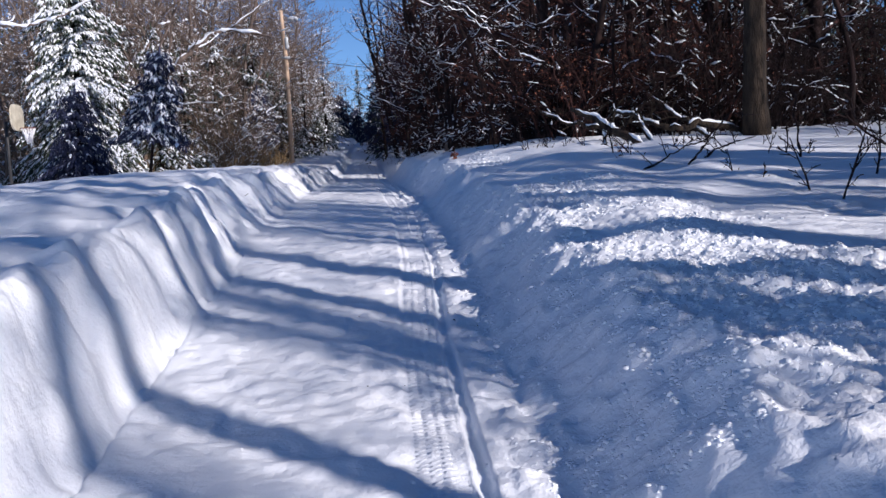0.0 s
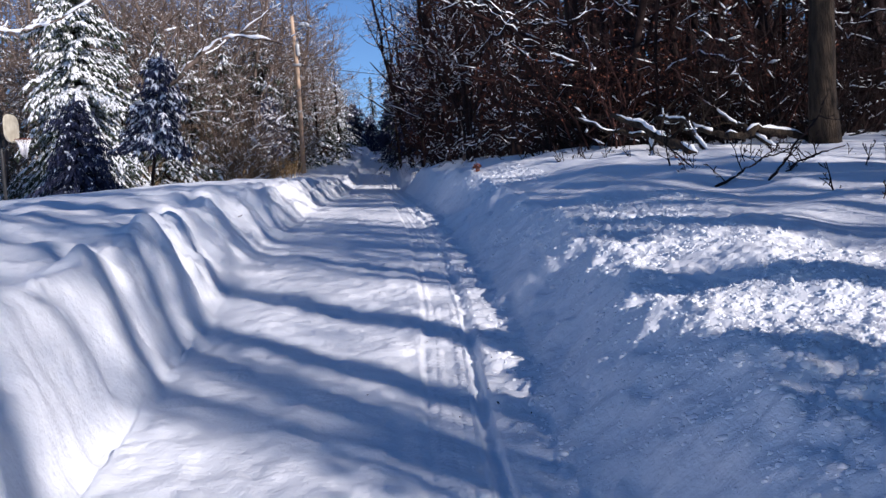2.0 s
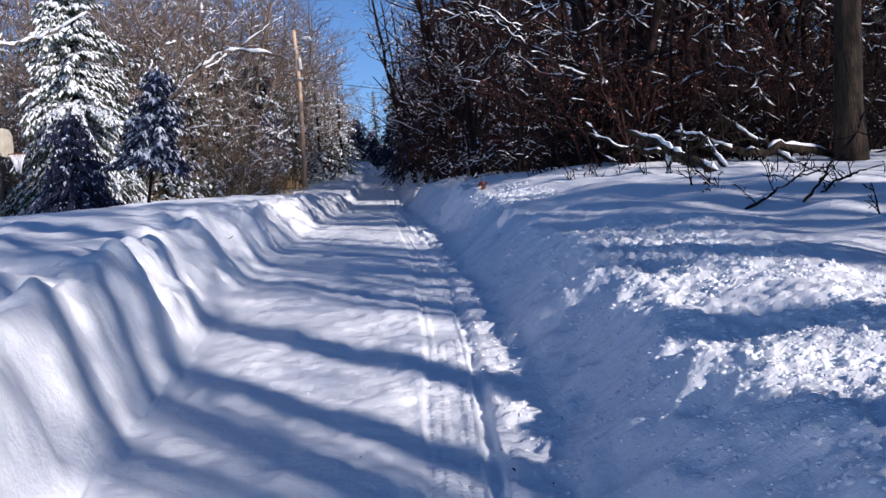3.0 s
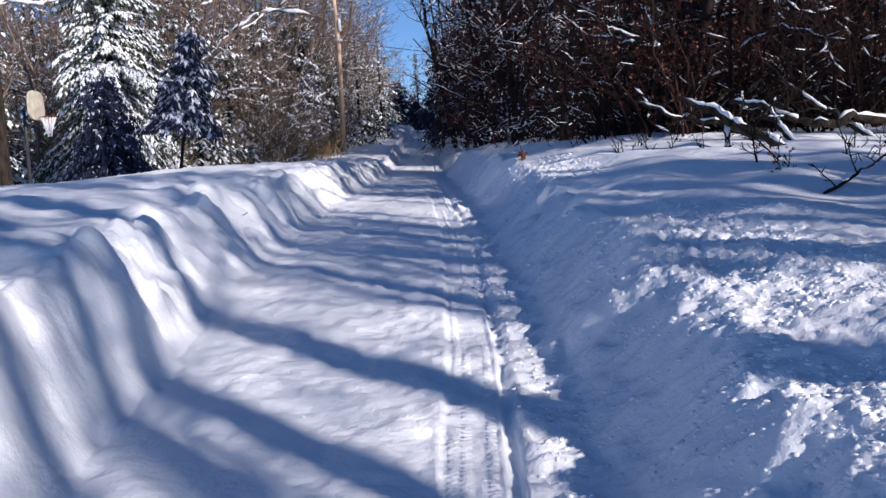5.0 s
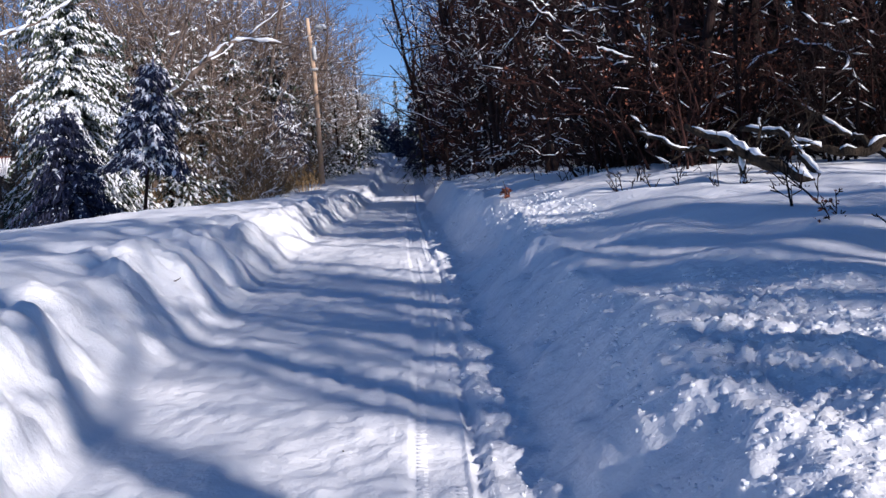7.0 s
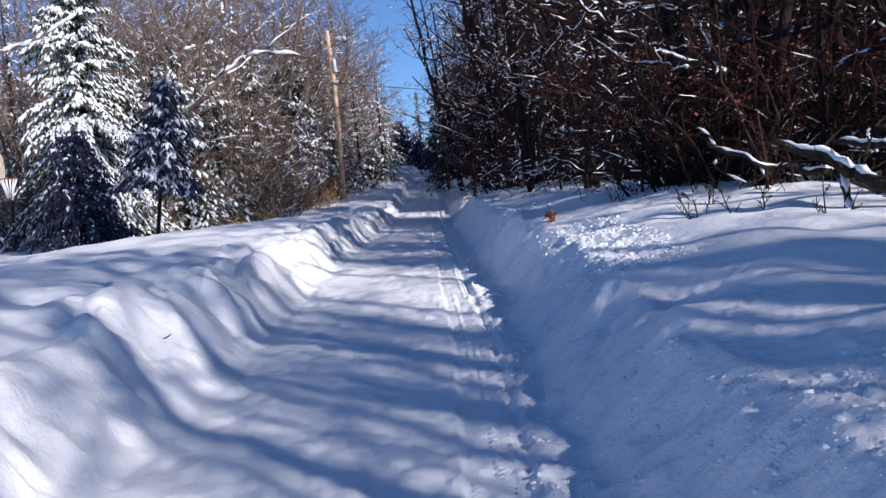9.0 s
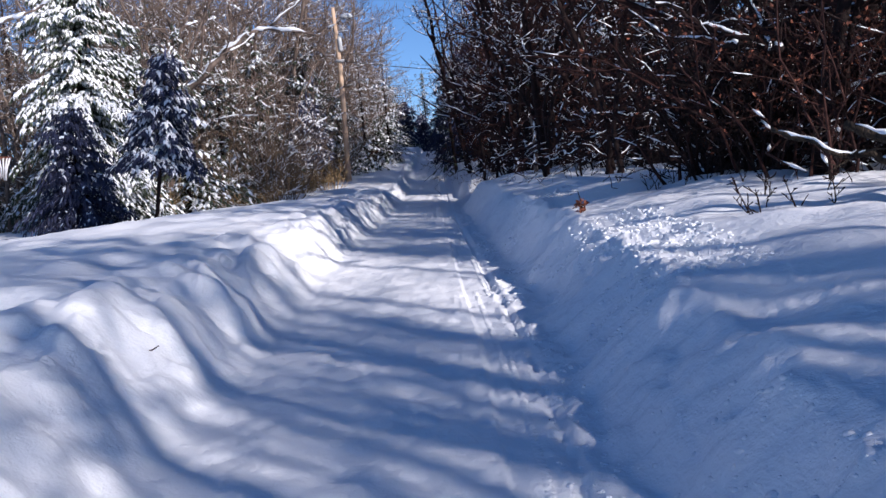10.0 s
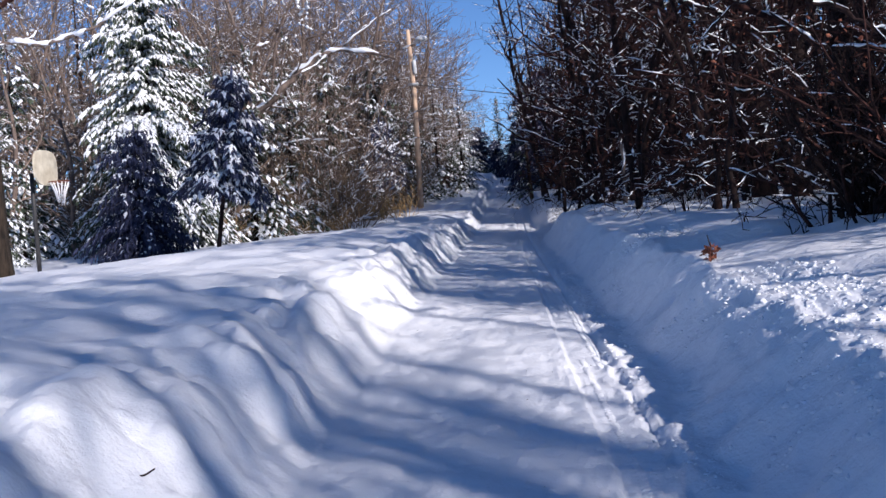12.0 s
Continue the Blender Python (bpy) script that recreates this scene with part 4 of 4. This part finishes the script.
limb("bare_limb", [(-13.1, 28.4, 6.5), (-12.65, 28.5, 6.57), (-11.99, 28.5, 6.43), (-11.35, 28.5, 6.52), (-10.58, 28.5, 6.68), (-9.67, 28.5, 7.14)], 0.05, 0.02, BARK_GREY, "long snowy limb of an old tree", "branch", "limbs of the wood", 0.06, 6, 67)


# ---- basketball hoop ----
def basketball_hoop(x, y, turn):
    z = at_ground(x, y, 0.1)
    hoop = new("basketball_hoop")
    hoop.matrix_basis = pose(x, y, z, 0, 0, turn)
    tagged(hoop, "basketball hoop on a dark post, its net frozen white", "basketball hoop")
    h = Heap()
    tube(h, [(0, 0, 0), (0, 0, 1.6), (0, 0, 2.35)], [0.05, 0.05, 0.045], 10)
    part("post", h, DARK_METAL, hoop)
    h = Heap()
    tube(h, [(0, 0, 1.75), (0.3, 0, 2.05)], [0.025, 0.025], 6)
    tube(h, [(0, 0, 2.1), (0.3, 0, 2.4)], [0.025, 0.025], 6)
    part("bracket", h, DARK_METAL, hoop)
    # fan-shaped board, rounded above
    h, w, n = Heap(), 0.55, 24
    ang = np.linspace(0, 2 * np.pi, n, endpoint=False)
    prof = np.stack([w * np.sign(np.cos(ang)) * np.abs(np.cos(ang)) ** 0.6, 0.4 * np.sign(np.sin(ang)) * np.abs(np.sin(ang)) ** 0.7], 1)
    front = np.concatenate([np.full((n, 1), 0.36), prof[:, :1], prof[:, 1:] + 2.45], 1)
    back = front - np.array([0.05, 0, 0])
    i = np.arange(n)
    j = (i + 1) % n
    h.add(np.concatenate([front, back, front.mean(0)[None], back.mean(0)[None]]), np.stack([i, i + n, j + n, j], 1), np.concatenate([np.stack([i, j, np.full(n, 2 * n)], 1), np.stack([j + n, i + n, np.full(n, 2 * n + 1)], 1)]))
    part("backboard", h, BOARD, hoop, "weathered cream backboard with rounded corners", False)
    h = Heap()
    ang = np.linspace(0, 2 * np.pi, 21)
    tube(h, np.stack([0.64 + 0.23 * np.cos(ang), 0.23 * np.sin(ang), np.full(21, 2.12)], 1), np.full(21, 0.012), 6, False)
    part("rim", h, LEAF, hoop, "rusty red iron rim")
    h = Heap()
    for a in np.linspace(0, 2 * np.pi, 14, endpoint=False):
        c, s = math.cos(a), math.sin(a)
        tube(h, [(0.64 + 0.21 * c, 0.21 * s, 2.12), (0.64 + 0.12 * c, 0.12 * s, 1.9), (0.64 + 0.07 * c, 0.07 * s, 1.68 - 0.1 * RNG.random())], [0.012, 0.016, 0.007], 5)
    tagged(part("net", h, ICE, hoop, "net stiff with white frost"), kind="stuff")


basketball_hoop(-13.2, 30.0, 5)


# ---- twigs, leaves and lumps in the snow ----
def twig(x, y, seed, height, label, stems=2, leafy=False, wide=0.7):
    t = shrub("twig", seed, height, stems, BARK, label, False, wide, kids=[4, 3], wobble=0.1, **(dict(leaf=0.6, leaf_n=1, leaf_size=0.05) if leafy else {}))
    tagged(t, category="twig", group="twigs standing in the snow")
    return set_down(t, x, y, seed * 37.0, 1.0, sink=0.02)


for n, (x, y, h, st, leafy) in enumerate((
    (2.85, 7.7, 0.8, 3, False), (3.5, 8.6, 1.0, 3, False), (2.95, 9.4, 0.55, 1, False), (2.62, 8.8, 0.4, 1, False), (3.1, 10.6, 0.5, 2, False), (3.5, 10.9, 0.5, 2, False),
    (2.08, 11.2, 0.42, 2, True), (2.3, 12.1, 0.7, 2, False), (1.5, 15.6, 0.55, 3, False), (1.3, 15.2, 0.5, 3, False), (1.75, 15.3, 0.4, 2, False), (2.1, 14.0, 0.45, 2, False),
    (1.1, 17.6, 0.5, 2, False), (1.2, 18.3, 0.45, 3, False), (0.9, 20.2, 0.5, 2, False), (1.7, 16.6, 0.6, 2, False), (2.6, 13.2, 0.5, 2, False), (2.9, 12.4, 0.6, 3, False), (3.4, 12.0, 0.5, 2, False), (0.6, 24.0, 0.7, 3, False), (1.4, 21.0, 0.6, 3, False))):
    twig(x, y, 80 + n, h, "dry brown twig with shrivelled leaves standing in the snow" if leafy else "thin dark leafless twig standing in the snow", st, leafy)

lone = new("leaf_cluster")
tagged(lone, "cluster of russet oak leaves standing on the snow", "leaves")
lone.location = (0.14, 17.9, at_ground(0.14, 17.9, 0.02))
h = Heap()
for k in range(34):
    leaf(RNG, h, np.array([RNG.normal(0, 0.03), RNG.normal(0, 0.03), 0.02 + abs(RNG.normal(0.08, 0.05))]), 0.065)
tagged(part("foliage", h, LEAF, lone, "", False), kind="stuff")
h = Heap()
tube(h, [(0, 0, -0.05), (0.01, 0, 0.1), (-0.02, 0.01, 0.24)], [0.008, 0.007, 0.004], 5)
part("stalk", h, BARK, lone)

stick = limb("stick", [(-0.045, 0, 0.02), (0.0, 0.01, 0.025), (0.05, 0.03, 0.055)], 0.007, 0.005, BARK, "short dark stick lying on the snow bank", "stick", "", 0, 0, 68, 5)
stick.scale = (0.7,) * 3
stick.location = (-2.61, 12.98, at_ground(-2.61, 12.98))

# lug marks pressed by the tyre
h = Heap()
for y in np.arange(3.0, 34, 0.045):
    for col, (a, b) in enumerate(((-0.1, -0.055), (-0.045, 0.0), (0.01, 0.05), (0.06, 0.105))):
        if rough(y * 0.5, col * 3.0, 31) < -0.35 + 0.03 * y:
            continue
        y0 = y + (0.02 if col % 2 else 0.0) + RNG.normal(0, 0.003)
        u0, u1 = float(track_u(y)) + a, float(track_u(y)) + b
        x0, x1 = float(lane_x(y0)) + u0, float(lane_x(y0)) + u1
        z0, z1 = float(ground_z(x0, y0)) - 0.003, float(ground_z(x1, y0)) - 0.003
        d, t, skew = 0.012, 0.008, 0.012 * (1 if col < 2 else -1)
        h.add([(x0, y0 - d, z0), (x1, y0 - d + skew, z1), (x1, y0 + d + skew, z1), (x0, y0 + d, z0), (x0, y0, z0 + t), (x1, y0 + skew, z1 + t)], [(0, 1, 5, 4), (3, 4, 5, 2)], [(0, 4, 3), (1, 2, 5)])
tagged(part("tyre_marks", h, SNOW), "ladder of tyre lug marks pressed in the packed snow", "tyre marks", "", "stuff")

# loose lumps thrown up by the plough
ico = bmesh.new()
bmesh.ops.create_icosphere(ico, subdivisions=1, radius=1)
ico.verts.ensure_lookup_table()
ico_v, ico_f = np.array([v.co[:] for v in ico.verts]), np.array([[v.index for v in f.verts] for f in ico.faces])
ico.free()


def lumps(count, u_mid, u_spread, y0, y1, size, sparse, power=1.5):
    y = y0 + (y1 - y0) * RNG.random(count * 4) ** power
    u = u_mid + RNG.normal(0, u_spread, count * 4)
    keep = np.flatnonzero((u > -0.8) & (u < 3.4 - 1.1 * step(8.5, 11.5, y)) & (rough(u * 1.0, y * 0.8, 17) > sparse + 0.3 * step(9, 13, y)))[:count]
    y, u = y[keep], u[keep]
    n = len(keep)
    r = size * (0.35 + RNG.random(n) ** 3 * 1.6)
    x = lane_x(y) + u
    at = np.stack([x, y, ground_z(x, y) - r * 0.3], 1)
    v = ico_v[None] * (1 + 0.3 * RNG.normal(0, 1, (n, 12, 1))) * r[:, None, None] * np.array([1, 1, 0.6]) * RNG.uniform(0.8, 1.25, (n, 1, 3)) + at[:, None]
    h = Heap()
    h.add(v.reshape(-1, 3), None, (ico_f[None] + 12 * np.arange(n)[:, None, None]).reshape(-1, 3))
    return h


tagged(part("snow_lumps", lumps(16000, 2.15, 0.45, 3.6, 22, 0.0125, -0.25), SNOW), "crumbled snow lumps strewn on the bank", "snow lumps", "", "stuff")
tagged(part("snow_lumps", lumps(7000, 2.05, 0.35, 3.7, 7.2, 0.0085, -1.0, 1.0), SNOW), "fine crumbs of snow on the near bank", "snow lumps", "", "stuff")
tagged(part("snow_lumps", lumps(3500, 0.98, 0.08, 3.5, 30, 0.0095, -0.6), SNOW), "crumbs of snow along the lane's edge", "snow lumps", "", "stuff")
tagged(part("snow_lumps", lumps(320, -0.1, 0.5, 3.5, 20, 0.005, -1.0), SNOW), "small crumbs of snow scattered on the lane", "snow lumps", "", "stuff")

# pale broken stem at the wood's edge
limb("broken_stem", [(0.02, 32.0, at_ground(0.02, 32.0, 0.1)), (0.03, 32.0, 2.9), (-0.01, 32.02, 3.75)], 0.05, 0.035, BARK_GREY, "pale broken tree stem standing at the wood's edge", "tree stem", "", 0.01, 2, 151)

# flecks of bark and leaf blown onto the lane
h = Heap()
for k in range(60):
    y, u = 3.6 + 17 * RNG.random() ** 1.3, RNG.uniform(-0.95, 0.95)
    x = float(lane_x(y)) + u
    leaf(RNG, h, np.array([x, y, float(ground_z(x, y)) + 0.004]), 0.007 + 0.014 * RNG.random() ** 3)
tagged(part("bark_flecks", h, BARK_OAK, None, "", False), "dark flecks of bark and leaf strewn on the packed snow", "bark flecks", "", "stuff")
